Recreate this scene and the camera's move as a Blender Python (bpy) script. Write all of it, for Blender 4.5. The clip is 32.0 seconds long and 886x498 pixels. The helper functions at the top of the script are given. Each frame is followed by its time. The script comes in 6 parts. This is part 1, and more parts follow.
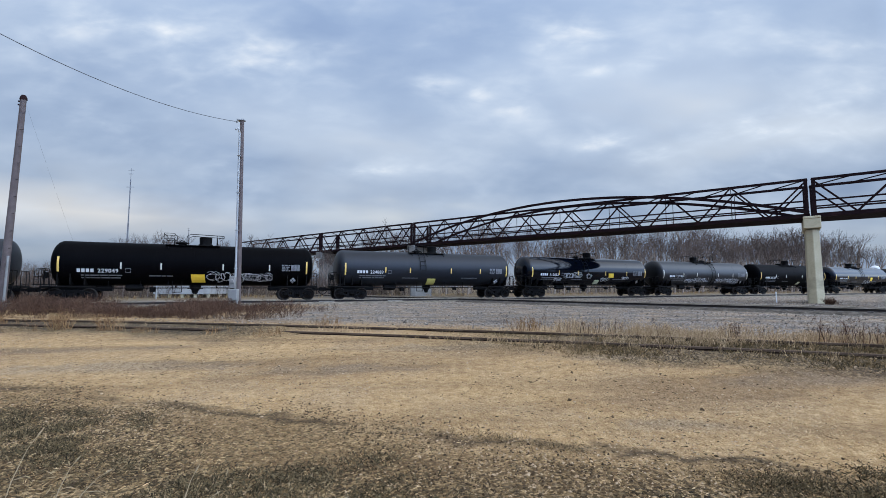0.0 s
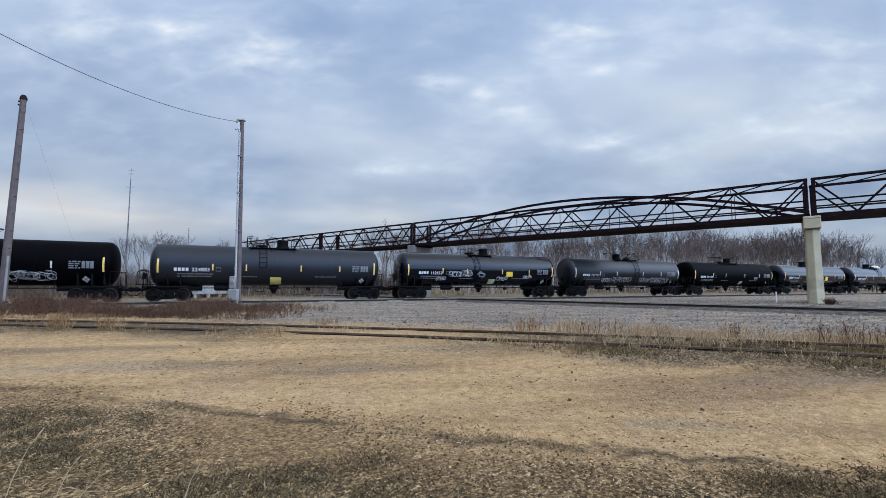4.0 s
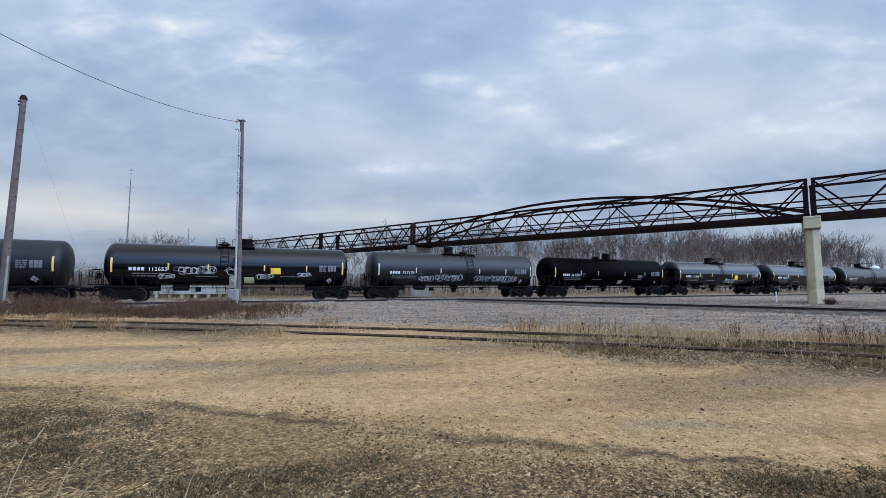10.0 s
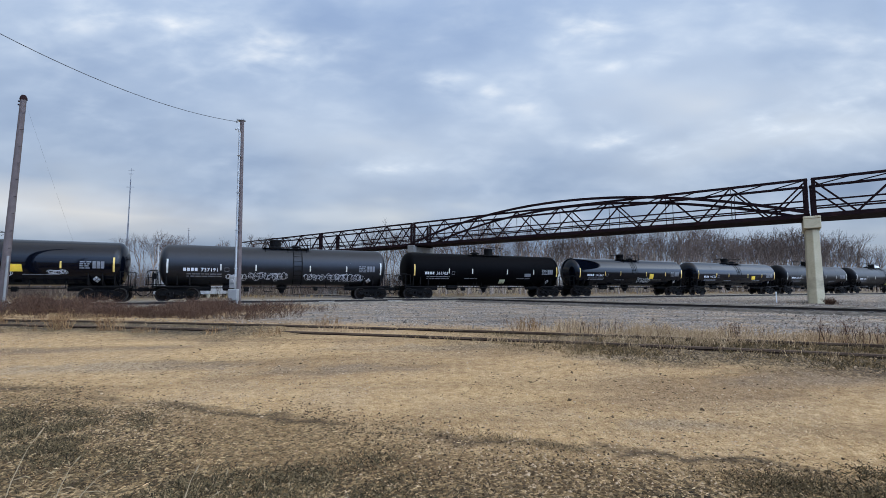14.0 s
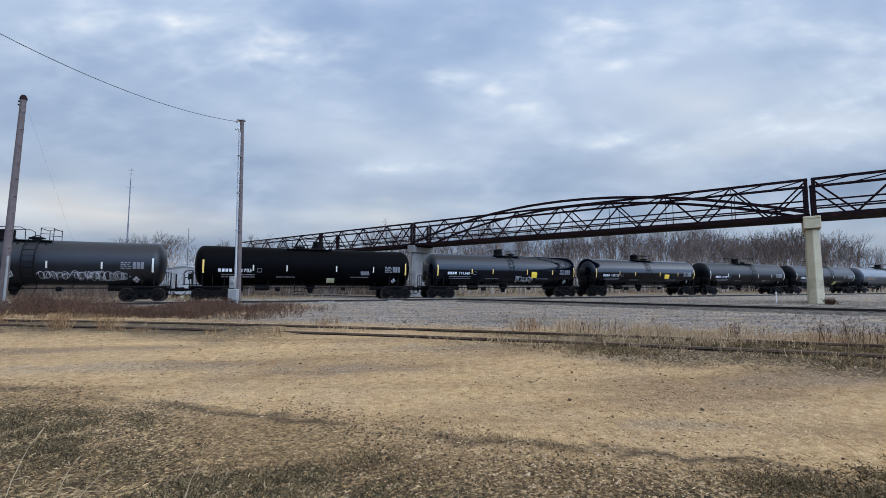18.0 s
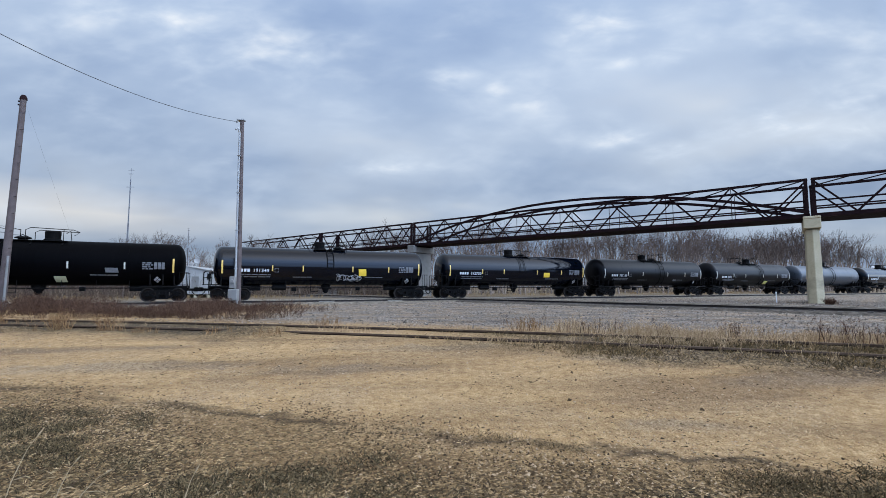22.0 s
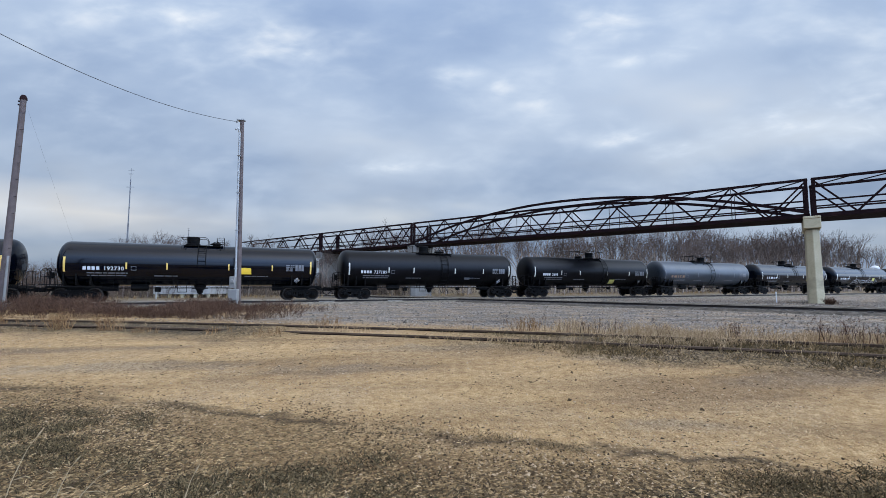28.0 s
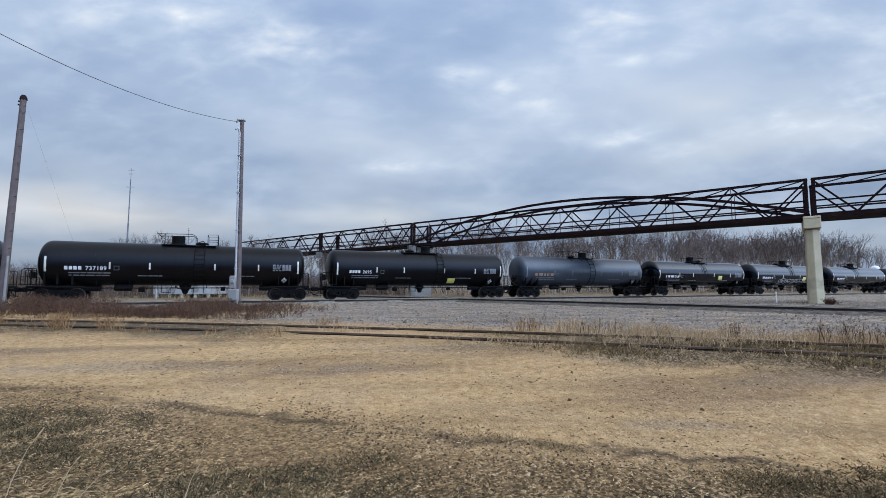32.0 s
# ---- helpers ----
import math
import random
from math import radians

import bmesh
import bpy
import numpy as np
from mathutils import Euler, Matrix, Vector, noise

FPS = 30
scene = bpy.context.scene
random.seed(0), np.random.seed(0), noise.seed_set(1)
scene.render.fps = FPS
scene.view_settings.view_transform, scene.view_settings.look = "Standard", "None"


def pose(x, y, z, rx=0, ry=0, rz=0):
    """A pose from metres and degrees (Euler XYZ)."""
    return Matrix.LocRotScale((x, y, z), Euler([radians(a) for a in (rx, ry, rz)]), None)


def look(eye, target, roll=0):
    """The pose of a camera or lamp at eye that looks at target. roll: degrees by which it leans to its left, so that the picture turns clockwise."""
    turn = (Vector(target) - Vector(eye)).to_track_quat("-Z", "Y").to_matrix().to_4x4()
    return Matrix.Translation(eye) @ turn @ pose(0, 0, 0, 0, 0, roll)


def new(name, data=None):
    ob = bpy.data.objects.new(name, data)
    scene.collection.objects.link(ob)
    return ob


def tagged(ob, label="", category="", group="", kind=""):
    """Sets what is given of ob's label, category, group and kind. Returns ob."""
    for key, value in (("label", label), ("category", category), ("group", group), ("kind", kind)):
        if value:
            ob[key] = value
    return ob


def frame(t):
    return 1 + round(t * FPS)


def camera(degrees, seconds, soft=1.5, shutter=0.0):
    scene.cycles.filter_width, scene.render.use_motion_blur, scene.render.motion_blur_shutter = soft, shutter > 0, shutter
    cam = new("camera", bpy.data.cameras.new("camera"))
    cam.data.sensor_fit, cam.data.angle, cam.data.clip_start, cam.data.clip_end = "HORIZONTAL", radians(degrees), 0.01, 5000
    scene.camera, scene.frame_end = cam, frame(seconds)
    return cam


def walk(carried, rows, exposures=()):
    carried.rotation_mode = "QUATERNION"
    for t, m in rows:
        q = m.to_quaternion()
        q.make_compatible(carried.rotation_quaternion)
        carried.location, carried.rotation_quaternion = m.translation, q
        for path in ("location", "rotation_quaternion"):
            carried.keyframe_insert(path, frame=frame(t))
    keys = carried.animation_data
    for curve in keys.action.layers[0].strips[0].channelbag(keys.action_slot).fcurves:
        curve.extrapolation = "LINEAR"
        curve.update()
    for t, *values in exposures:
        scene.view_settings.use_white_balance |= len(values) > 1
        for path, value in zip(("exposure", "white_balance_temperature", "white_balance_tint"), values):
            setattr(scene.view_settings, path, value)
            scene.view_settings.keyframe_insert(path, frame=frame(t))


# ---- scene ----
# A rail yard under an overcast sky. The camera stands still; a long train of tank cars rolls past to the left.
# Heights: rail heads at RAIL, ground about zero. The camera looks along +y.
RAIL = 0.17
EYE = (0.0, 0.0, 1.20)
cam = camera(88.9, 32.0, soft=0.7)
HERE = look(EYE, (0.0, 800.0, 1.20 + 66.5))
walk(cam, [(0.0, HERE), (32.0, HERE)], exposures=[(0.0, 0.0), (32.0, 0.0)])

# ---- sky and sun ----
SUN_AZ, SUN_EL = 155.0, 60.0
world = bpy.data.worlds.new("sky")
scene.world = world
world.use_nodes = True


def link(tree, a, b):
    tree.links.new(a, b)


def node(tree, kind, **values):
    n = tree.nodes.new(kind)
    for key, value in values.items():
        n.inputs[key].default_value = value
    return n


def ramp(tree, fac, stops):
    n = tree.nodes.new("ShaderNodeValToRGB")
    while len(n.color_ramp.elements) < len(stops):
        n.color_ramp.elements.new(0.5)
    for e, (p, c) in zip(n.color_ramp.elements, stops):
        e.position = p
        e.color = (*c, 1) if len(c) == 3 else c
    link(tree, fac, n.inputs[0])
    return n.outputs[0]


def maths(tree, op, a, b=None, clamp=False):
    n = tree.nodes.new("ShaderNodeMath")
    n.operation, n.use_clamp = op, clamp
    for i, v in enumerate((a, b)):
        if v is None:
            continue
        if isinstance(v, (int, float)):
            n.inputs[i].default_value = v
        else:
            link(tree, v, n.inputs[i])
    return n.outputs[0]


def blend(tree, fac, a, b, mode="MIX"):
    n = tree.nodes.new("ShaderNodeMix")
    n.data_type, n.blend_type = "RGBA", mode
    for sock, v in ((n.inputs[0], fac), (n.inputs[6], a), (n.inputs[7], b)):
        if isinstance(v, (int, float)):
            sock.default_value = v
        elif isinstance(v, tuple):
            sock.default_value = (*v, 1)
        else:
            link(tree, v, sock)
    return n.outputs[2]


def noise_at(tree, vec, scale, detail=4.0, rough=0.55, distort=0.0):
    n = node(tree, "ShaderNodeTexNoise", Scale=scale, Detail=detail, Roughness=rough, Distortion=distort)
    if vec is not None:
        link(tree, vec, n.inputs["Vector"])
    return n.outputs["Fac"]


def cloud_cover(tree, way):
    """The overcast as a colour for a direction: long grey-blue rolls, paler towards the horizon and the hidden sun."""
    sep = tree.nodes.new("ShaderNodeSeparateXYZ")
    link(tree, way, sep.inputs[0])
    up = maths(tree, "ADD", maths(tree, "MAXIMUM", sep.outputs[2], 0.0), 0.22)
    flat = tree.nodes.new("ShaderNodeCombineXYZ")
    link(tree, maths(tree, "DIVIDE", sep.outputs[0], up), flat.inputs[0])
    link(tree, maths(tree, "DIVIDE", sep.outputs[1], up), flat.inputs[1])
    turn = node(tree, "ShaderNodeMapping", Rotation=(0, 0, radians(-24)), Scale=(0.75, 1.0, 1.0), Location=(0.6, 0.3, 0))
    link(tree, flat.outputs[0], turn.inputs[0])
    broad = noise_at(tree, turn.outputs[0], 1.1, 3.0, 0.42, 0.15)
    fine = noise_at(tree, turn.outputs[0], 3.8, 2.0, 0.4, 0.2)
    cover = maths(tree, "ADD", maths(tree, "MULTIPLY", broad, 0.84), maths(tree, "MULTIPLY", fine, 0.16))
    return cover, sep


def build_sky():
    t = world.node_tree
    t.nodes.clear()
    out = t.nodes.new("ShaderNodeOutputWorld")
    back = t.nodes.new("ShaderNodeBackground")
    sky = t.nodes.new("ShaderNodeTexSky")
    sky.sky_type, sky.sun_disc = "NISHITA", False
    sky.sun_elevation, sky.sun_rotation = radians(SUN_EL), radians(SUN_AZ)
    clear = blend(t, 1.0, sky.outputs[0], (0.10, 0.10, 0.10), "MULTIPLY")
    geo = t.nodes.new("ShaderNodeTexCoord")
    cover, sep = cloud_cover(t, geo.outputs["Generated"])
    cloud = ramp(t, cover, [(0.30, (0.232, 0.322, 0.50)), (0.45, (0.338, 0.435, 0.605)), (0.57, (0.472, 0.56, 0.70)), (0.70, (0.70, 0.755, 0.82))])
    low = maths(t, "SUBTRACT", 1.0, maths(t, "MULTIPLY", maths(t, "ABSOLUTE", sep.outputs[2]), 7.0), True)
    cloud = blend(t, maths(t, "MULTIPLY", low, 0.6), cloud, (0.38, 0.48, 0.65))
    # unseen cover behind the camera, tinted bluer for the reflections on the tanks
    turned = maths(t, "MULTIPLY", maths(t, "SUBTRACT", 0.25, sep.outputs[1]), 0.9, True)
    cloud = blend(t, turned, cloud, blend(t, 1.0, cloud, (0.70, 0.98, 1.40), "MULTIPLY"))
    # thin warm haze low in the gap under the cover
    haze = maths(t, "MULTIPLY", maths(t, "SUBTRACT", 1.0, maths(t, "MULTIPLY", maths(t, "ABSOLUTE", maths(t, "SUBTRACT", sep.outputs[2], 0.128)), 19.0), True), ramp(t, cover, [(0.30, (0.35,) * 3), (0.50, (1, 1, 1))]))
    haze = maths(t, "MULTIPLY", haze, maths(t, "MULTIPLY", sep.outputs[1], 2.5, True))
    haze = maths(t, "MULTIPLY", haze, maths(t, "ADD", maths(t, "MULTIPLY", maths(t, "SUBTRACT", -0.34, sep.outputs[0]), 4.0, True), 0.04, True))
    cloud = blend(t, maths(t, "MULTIPLY", haze, 0.85), cloud, (0.95, 0.90, 0.83))
    pale = maths(t, "MULTIPLY", maths(t, "SUBTRACT", sep.outputs[2], 0.54), 2.6, True)
    cloud = blend(t, maths(t, "MULTIPLY", pale, 0.8), cloud, (0.39, 0.45, 0.535))
    both = blend(t, 0.88, clear, cloud)
    link(t, both, back.inputs[0])
    # an overcast sky is brightest overhead
    lift = maths(t, "ADD", maths(t, "MULTIPLY", maths(t, "MAXIMUM", sep.outputs[2], 0.0), 1.2), 0.725)
    # and the unseen sky to the east has added brightness, to light the tanks' reflections
    east = maths(t, "MULTIPLY", maths(t, "SUBTRACT", sep.outputs[0], sep.outputs[1], True), maths(t, "ADD", sep.outputs[0], 0.1, True))
    lift = maths(t, "MULTIPLY", lift, maths(t, "ADD", maths(t, "MULTIPLY", east, 4.6), 1.0))
    # the unseen sky high behind the camera is brightened for the same reflections
    high = maths(t, "MULTIPLY", maths(t, "MULTIPLY", turned, maths(t, "MAXIMUM", sep.outputs[2], 0.0)), 0.9)
    lift = maths(t, "MULTIPLY", lift, maths(t, "ADD", high, 1.0))
    # the thin bright cover overhead, round the hidden sun
    crown = maths(t, "MULTIPLY", maths(t, "SUBTRACT", sep.outputs[2], 0.54), 2.6, True)
    lift = maths(t, "MULTIPLY", lift, maths(t, "ADD", maths(t, "MULTIPLY", crown, 0.05), 1.0))
    link(t, lift, back.inputs[1])
    link(t, back.outputs[0], out.inputs[0])


build_sky()


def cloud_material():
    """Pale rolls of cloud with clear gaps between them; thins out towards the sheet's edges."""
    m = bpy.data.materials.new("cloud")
    m.use_nodes = True
    t = m.node_tree
    t.nodes.clear()
    out = t.nodes.new("ShaderNodeOutputMaterial")
    at = t.nodes.new("ShaderNodeTexCoord").outputs["Object"]
    sep = t.nodes.new("ShaderNodeSeparateXYZ")
    link(t, at, sep.inputs[0])
    # the rolls grow longer and wider with distance
    fan = t.nodes.new("ShaderNodeCombineXYZ")
    away = maths(t, "MAXIMUM", sep.outputs[1], 300.0)
    link(t, maths(t, "DIVIDE", sep.outputs[0], away), fan.inputs[0])
    link(t, maths(t, "DIVIDE", 400.0, away), fan.inputs[1])
    turn = node(t, "ShaderNodeMapping", Rotation=(0, 0, radians(14)), Scale=(2.2, 5.0, 1.0), Location=(1.3, 0.4, 0))
    link(t, fan.outputs[0], turn.inputs[0])
    broad = noise_at(t, turn.outputs[0], 1.3, 4.0, 0.5, 0.25)
    fine = noise_at(t, turn.outputs[0], 4.6, 4.0, 0.52, 0.3)
    body = maths(t, "ADD", maths(t, "MULTIPLY", broad, 0.74), maths(t, "MULTIPLY", fine, 0.26))
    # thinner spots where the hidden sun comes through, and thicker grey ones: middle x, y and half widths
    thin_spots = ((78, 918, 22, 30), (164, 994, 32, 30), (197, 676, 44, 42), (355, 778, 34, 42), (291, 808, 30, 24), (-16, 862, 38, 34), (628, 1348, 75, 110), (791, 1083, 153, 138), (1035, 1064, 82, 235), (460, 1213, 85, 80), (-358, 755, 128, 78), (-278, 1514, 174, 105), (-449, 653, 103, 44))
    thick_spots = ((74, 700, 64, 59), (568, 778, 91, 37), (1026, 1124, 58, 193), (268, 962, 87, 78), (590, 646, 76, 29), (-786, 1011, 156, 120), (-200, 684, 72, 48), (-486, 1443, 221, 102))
    ragged = maths(t, "MULTIPLY", maths(t, "SUBTRACT", noise_at(t, at, 0.012, 3.0, 0.6), 0.5), 2.2)

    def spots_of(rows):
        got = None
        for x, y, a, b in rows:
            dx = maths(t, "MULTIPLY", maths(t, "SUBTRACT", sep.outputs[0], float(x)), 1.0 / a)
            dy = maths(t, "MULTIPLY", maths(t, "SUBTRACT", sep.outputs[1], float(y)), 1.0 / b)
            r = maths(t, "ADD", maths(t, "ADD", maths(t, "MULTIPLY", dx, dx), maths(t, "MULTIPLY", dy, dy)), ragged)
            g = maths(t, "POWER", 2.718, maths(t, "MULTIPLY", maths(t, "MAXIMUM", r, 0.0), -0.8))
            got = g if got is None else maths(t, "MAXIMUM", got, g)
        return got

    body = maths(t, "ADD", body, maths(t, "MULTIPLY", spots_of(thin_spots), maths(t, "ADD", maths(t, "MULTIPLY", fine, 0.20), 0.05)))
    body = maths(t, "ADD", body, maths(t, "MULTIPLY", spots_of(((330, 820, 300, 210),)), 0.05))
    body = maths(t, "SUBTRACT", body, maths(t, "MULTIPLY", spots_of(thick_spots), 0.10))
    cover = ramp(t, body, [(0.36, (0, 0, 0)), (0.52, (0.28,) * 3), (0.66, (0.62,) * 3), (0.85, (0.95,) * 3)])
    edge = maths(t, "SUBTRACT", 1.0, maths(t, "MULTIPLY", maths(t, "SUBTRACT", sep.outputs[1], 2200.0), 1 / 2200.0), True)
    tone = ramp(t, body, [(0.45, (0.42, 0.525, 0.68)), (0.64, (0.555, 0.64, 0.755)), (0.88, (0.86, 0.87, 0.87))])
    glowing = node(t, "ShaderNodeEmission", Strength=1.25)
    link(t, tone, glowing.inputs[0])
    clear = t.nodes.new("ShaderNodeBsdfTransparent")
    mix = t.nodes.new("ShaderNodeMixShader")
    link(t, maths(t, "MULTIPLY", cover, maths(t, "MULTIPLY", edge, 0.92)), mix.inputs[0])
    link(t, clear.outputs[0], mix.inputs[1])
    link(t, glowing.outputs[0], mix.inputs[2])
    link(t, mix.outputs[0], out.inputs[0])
    return m


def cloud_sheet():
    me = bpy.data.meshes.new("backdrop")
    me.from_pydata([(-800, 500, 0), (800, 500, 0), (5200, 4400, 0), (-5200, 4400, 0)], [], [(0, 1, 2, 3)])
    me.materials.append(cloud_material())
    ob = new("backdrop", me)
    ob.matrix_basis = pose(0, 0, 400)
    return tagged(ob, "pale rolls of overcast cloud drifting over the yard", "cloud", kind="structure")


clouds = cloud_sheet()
sun = new("sun", bpy.data.lights.new("sun", "SUN"))
sun.data.energy, sun.data.angle, sun.data.color = 0.8, radians(110), (1.0, 0.86, 0.66)
sun_way = Vector((math.sin(radians(SUN_AZ)) * math.cos(radians(SUN_EL)), math.cos(radians(SUN_AZ)) * math.cos(radians(SUN_EL)), math.sin(radians(SUN_EL))))
sun.matrix_world = look((0, 0, 60), Vector((0, 0, 60)) - sun_way)


# ---- materials ----
def surface(name, low, high, scale=3.0, rough=(0.6, 0.8), bump=0.2, metal=0.0, fine=12.0, dirt=None, dirt_amount=0.3, relief=0.02, coat=0.0, vary=0.0, gloss=0.5):
    """Two scales of mottling between two colours, patches of dirt, relief and uneven gloss."""
    m = bpy.data.materials.new(name)
    m.use_nodes = True
    t = m.node_tree
    b = t.nodes["Principled BSDF"]
    at = t.nodes.new("ShaderNodeTexCoord").outputs["Object"]
    big = noise_at(t, at, scale, 5.0, 0.6)
    small = noise_at(t, at, scale * fine, 4.0, 0.6)
    mix = maths(t, "ADD", maths(t, "MULTIPLY", big, 0.6), maths(t, "MULTIPLY", small, 0.4))
    colour = ramp(t, mix, [(0.32, low), (0.68, high)])
    if dirt:
        where = ramp(t, noise_at(t, at, scale * 0.6, 6.0, 0.65, 0.6), [(0.52, (0, 0, 0)), (0.70, (1, 1, 1))])
        colour = blend(t, maths(t, "MULTIPLY", where, dirt_amount), colour, dirt)
    if vary:
        info = t.nodes.new("ShaderNodeObjectInfo")
        hue = node(t, "ShaderNodeHueSaturation", Saturation=1.0)
        link(t, maths(t, "ADD", maths(t, "MULTIPLY", info.outputs["Random"], vary), 1.0 - vary / 2), hue.inputs["Value"])
        link(t, colour, hue.inputs["Color"])
        colour = hue.outputs[0]
    link(t, colour, b.inputs["Base Color"])
    link(t, ramp(t, mix, [(0.3, (rough[0],) * 3), (0.7, (rough[1],) * 3)]), b.inputs["Roughness"])
    b.inputs["Metallic"].default_value = metal
    b.inputs["Specular IOR Level"].default_value = gloss
    b.inputs["Coat Weight"].default_value = coat
    b.inputs["Coat Roughness"].default_value = 0.12
    if bump:
        n = node(t, "ShaderNodeBump", Strength=bump, Distance=relief)
        link(t, small, n.inputs["Height"])
        link(t, n.outputs[0], b.inputs["Normal"])
    return m


RAIL_STEEL = surface("rail_steel", (0.012, 0.009, 0.008), (0.035, 0.026, 0.021), 4.0, (0.7, 0.9), 0.3, gloss=0.2)
RAIL_RUST = surface("rusty_rail", (0.014, 0.009, 0.007), (0.045, 0.028, 0.020), 4.0, (0.9, 1.0), 0.3, gloss=0.05)
# rail heads: wear, plus the light on their sides painted in as paler tan
RAIL_WORN_LIT = surface("worn_lit_rail_top", (0.022, 0.013, 0.009), (0.135, 0.092, 0.062), 1.6, (0.8, 0.95), 0.2, gloss=0.02)
RAIL_HEAD_LIT = surface("lit_rail_head", (0.26, 0.215, 0.16), (0.44, 0.36, 0.27), 3.0, (0.6, 0.75), 0.1, gloss=0.03)
TIE_WOOD = surface("tie_wood", (0.045, 0.038, 0.032), (0.12, 0.10, 0.085), 5.0, (0.8, 0.95), 0.6, vary=0.5)
RUST_STEEL = surface("rust_steel", (0.006, 0.003, 0.004), (0.018, 0.008, 0.009), 1.2, (0.7, 0.9), 0.3, dirt=(0.05, 0.020, 0.016), dirt_amount=0.3, gloss=0.08)
CONCRETE = surface("concrete", (0.40, 0.335, 0.205), (0.55, 0.47, 0.31), 0.8, (0.8, 0.95), 0.3, dirt=(0.20, 0.17, 0.11), dirt_amount=0.55, relief=0.01)
# greyer concrete for the far piers, their shade mixed into the colour
CONCRETE_GREY_SHADED = surface("grey_shaded_concrete", (0.13, 0.12, 0.105), (0.24, 0.225, 0.20), 0.8, (0.8, 0.95), 0.3, dirt=(0.07, 0.065, 0.058), dirt_amount=0.55, relief=0.01)
POLE_WOOD = surface("pole_wood", (0.055, 0.038, 0.034), (0.135, 0.103, 0.092), 2.5, (0.8, 0.95), 0.5, dirt=(0.08, 0.06, 0.055))
GALVANISED = surface("galvanised", (0.24, 0.24, 0.23), (0.37, 0.37, 0.355), 3.0, (0.5, 0.7), 0.1, 0.15)
BOX_PAINT = surface("box_paint", (0.15, 0.142, 0.128), (0.24, 0.228, 0.205), 2.0, (0.5, 0.7), 0.1, dirt=(0.25, 0.2, 0.15))
CABIN_PAINT = surface("weathered_white", (0.27, 0.26, 0.24), (0.40, 0.385, 0.35), 1.0, (0.6, 0.8), 0.1, dirt=(0.16, 0.14, 0.12), dirt_amount=0.4)
WHEEL_TREAD = surface("worn_tread", (0.012, 0.010, 0.009), (0.05, 0.042, 0.035), 6.0, (0.6, 0.8), 0.05, gloss=0.15)
WHITE_PAINT = surface("white_paint", (0.70, 0.70, 0.70), (0.82, 0.82, 0.81), 1.0, (0.5, 0.7), 0.1, dirt=(0.45, 0.40, 0.34), dirt_amount=0.35)
UNDER_BLACK = surface("underframe", (0.002, 0.002, 0.0022), (0.008, 0.0075, 0.007), 3.0, (0.5, 0.8), 0.3, dirt=(0.04, 0.03, 0.022), dirt_amount=0.2, gloss=0.06)
WHEEL_STEEL = surface("wheel_steel", (0.005, 0.004, 0.0035), (0.022, 0.017, 0.014), 4.0, (0.8, 0.95), 0.2, gloss=0.06)
LETTER = surface("white_letters", (0.46, 0.46, 0.46), (0.62, 0.62, 0.62), 6.0, (0.5, 0.7), 0.0)
SPRAY = surface("spray_paint", (0.36, 0.36, 0.37), (0.58, 0.58, 0.58), 5.0, (0.5, 0.7), 0.0)
LETTER_DULL = surface("faded_letters", (0.075, 0.075, 0.078), (0.16, 0.16, 0.163), 6.0, (0.5, 0.7), 0.0)
FADED_ORANGE = surface("faded_orange_letters", (0.20, 0.11, 0.06), (0.30, 0.19, 0.12), 6.0, (0.5, 0.7), 0.0)
YELLOW = surface("yellow_tape", (0.58, 0.37, 0.07), (0.74, 0.50, 0.13), 6.0, (0.4, 0.6), 0.0)
WHITE_TAPE = surface("white_tape", (0.40, 0.38, 0.32), (0.56, 0.53, 0.45), 6.0, (0.4, 0.6), 0.0)
PLACARD_YELLOW = surface("placard_yellow", (0.70, 0.44, 0.03), (0.86, 0.57, 0.05), 3.0, (0.45, 0.6), 0.0)
PLACARD_OLD = surface("placard_faded", (0.48, 0.42, 0.10), (0.62, 0.55, 0.16), 3.0, (0.5, 0.7), 0.0, dirt=(0.2, 0.3, 0.1))
PLACARD_PALE = surface("placard_pale", (0.36, 0.36, 0.20), (0.50, 0.50, 0.34), 3.0, (0.5, 0.7), 0.0)
BARK = surface("bark", (0.10, 0.074, 0.058), (0.40, 0.315, 0.25), 3.0, (0.85, 0.95), 0.3, vary=1.0)
TWIG = surface("twigs", (0.045, 0.029, 0.022), (0.115, 0.077, 0.058), 2.0, (0.85, 0.95), 0.0, vary=0.6)
CABLE = surface("cable", (0.02, 0.02, 0.02), (0.05, 0.05, 0.05), 3.0, (0.5, 0.7), 0.0)


def tank_paint(name, low, high, rough, coat=0.0, dust=0.25, streak=0.0, gloss=0.5):
    """Paint on a tank: dust on the shoulders of the barrel, faint plate-to-plate changes, rain streaks."""
    m = surface(name, low, high, 0.5, rough, 0.012, fine=20.0, dirt=tuple(min(0.5, c * 2.0 + 0.006) for c in high), dirt_amount=dust, relief=0.01, coat=coat, gloss=gloss)
    if streak:
        t = m.node_tree
        b = t.nodes["Principled BSDF"]
        at = t.nodes.new("ShaderNodeTexCoord").outputs["Object"]
        thin = node(t, "ShaderNodeMapping", Scale=(5.0, 0.35, 0.35))
        link(t, at, thin.inputs[0])
        lines = ramp(t, noise_at(t, thin.outputs[0], 1.4, 5.0, 0.6), [(0.5, (0, 0, 0)), (0.72, (1, 1, 1))])
        was = b.inputs["Base Color"].links[0].from_socket
        link(t, blend(t, maths(t, "MULTIPLY", lines, streak), was, (0.075, 0.07, 0.066)), b.inputs["Base Color"])
    return m


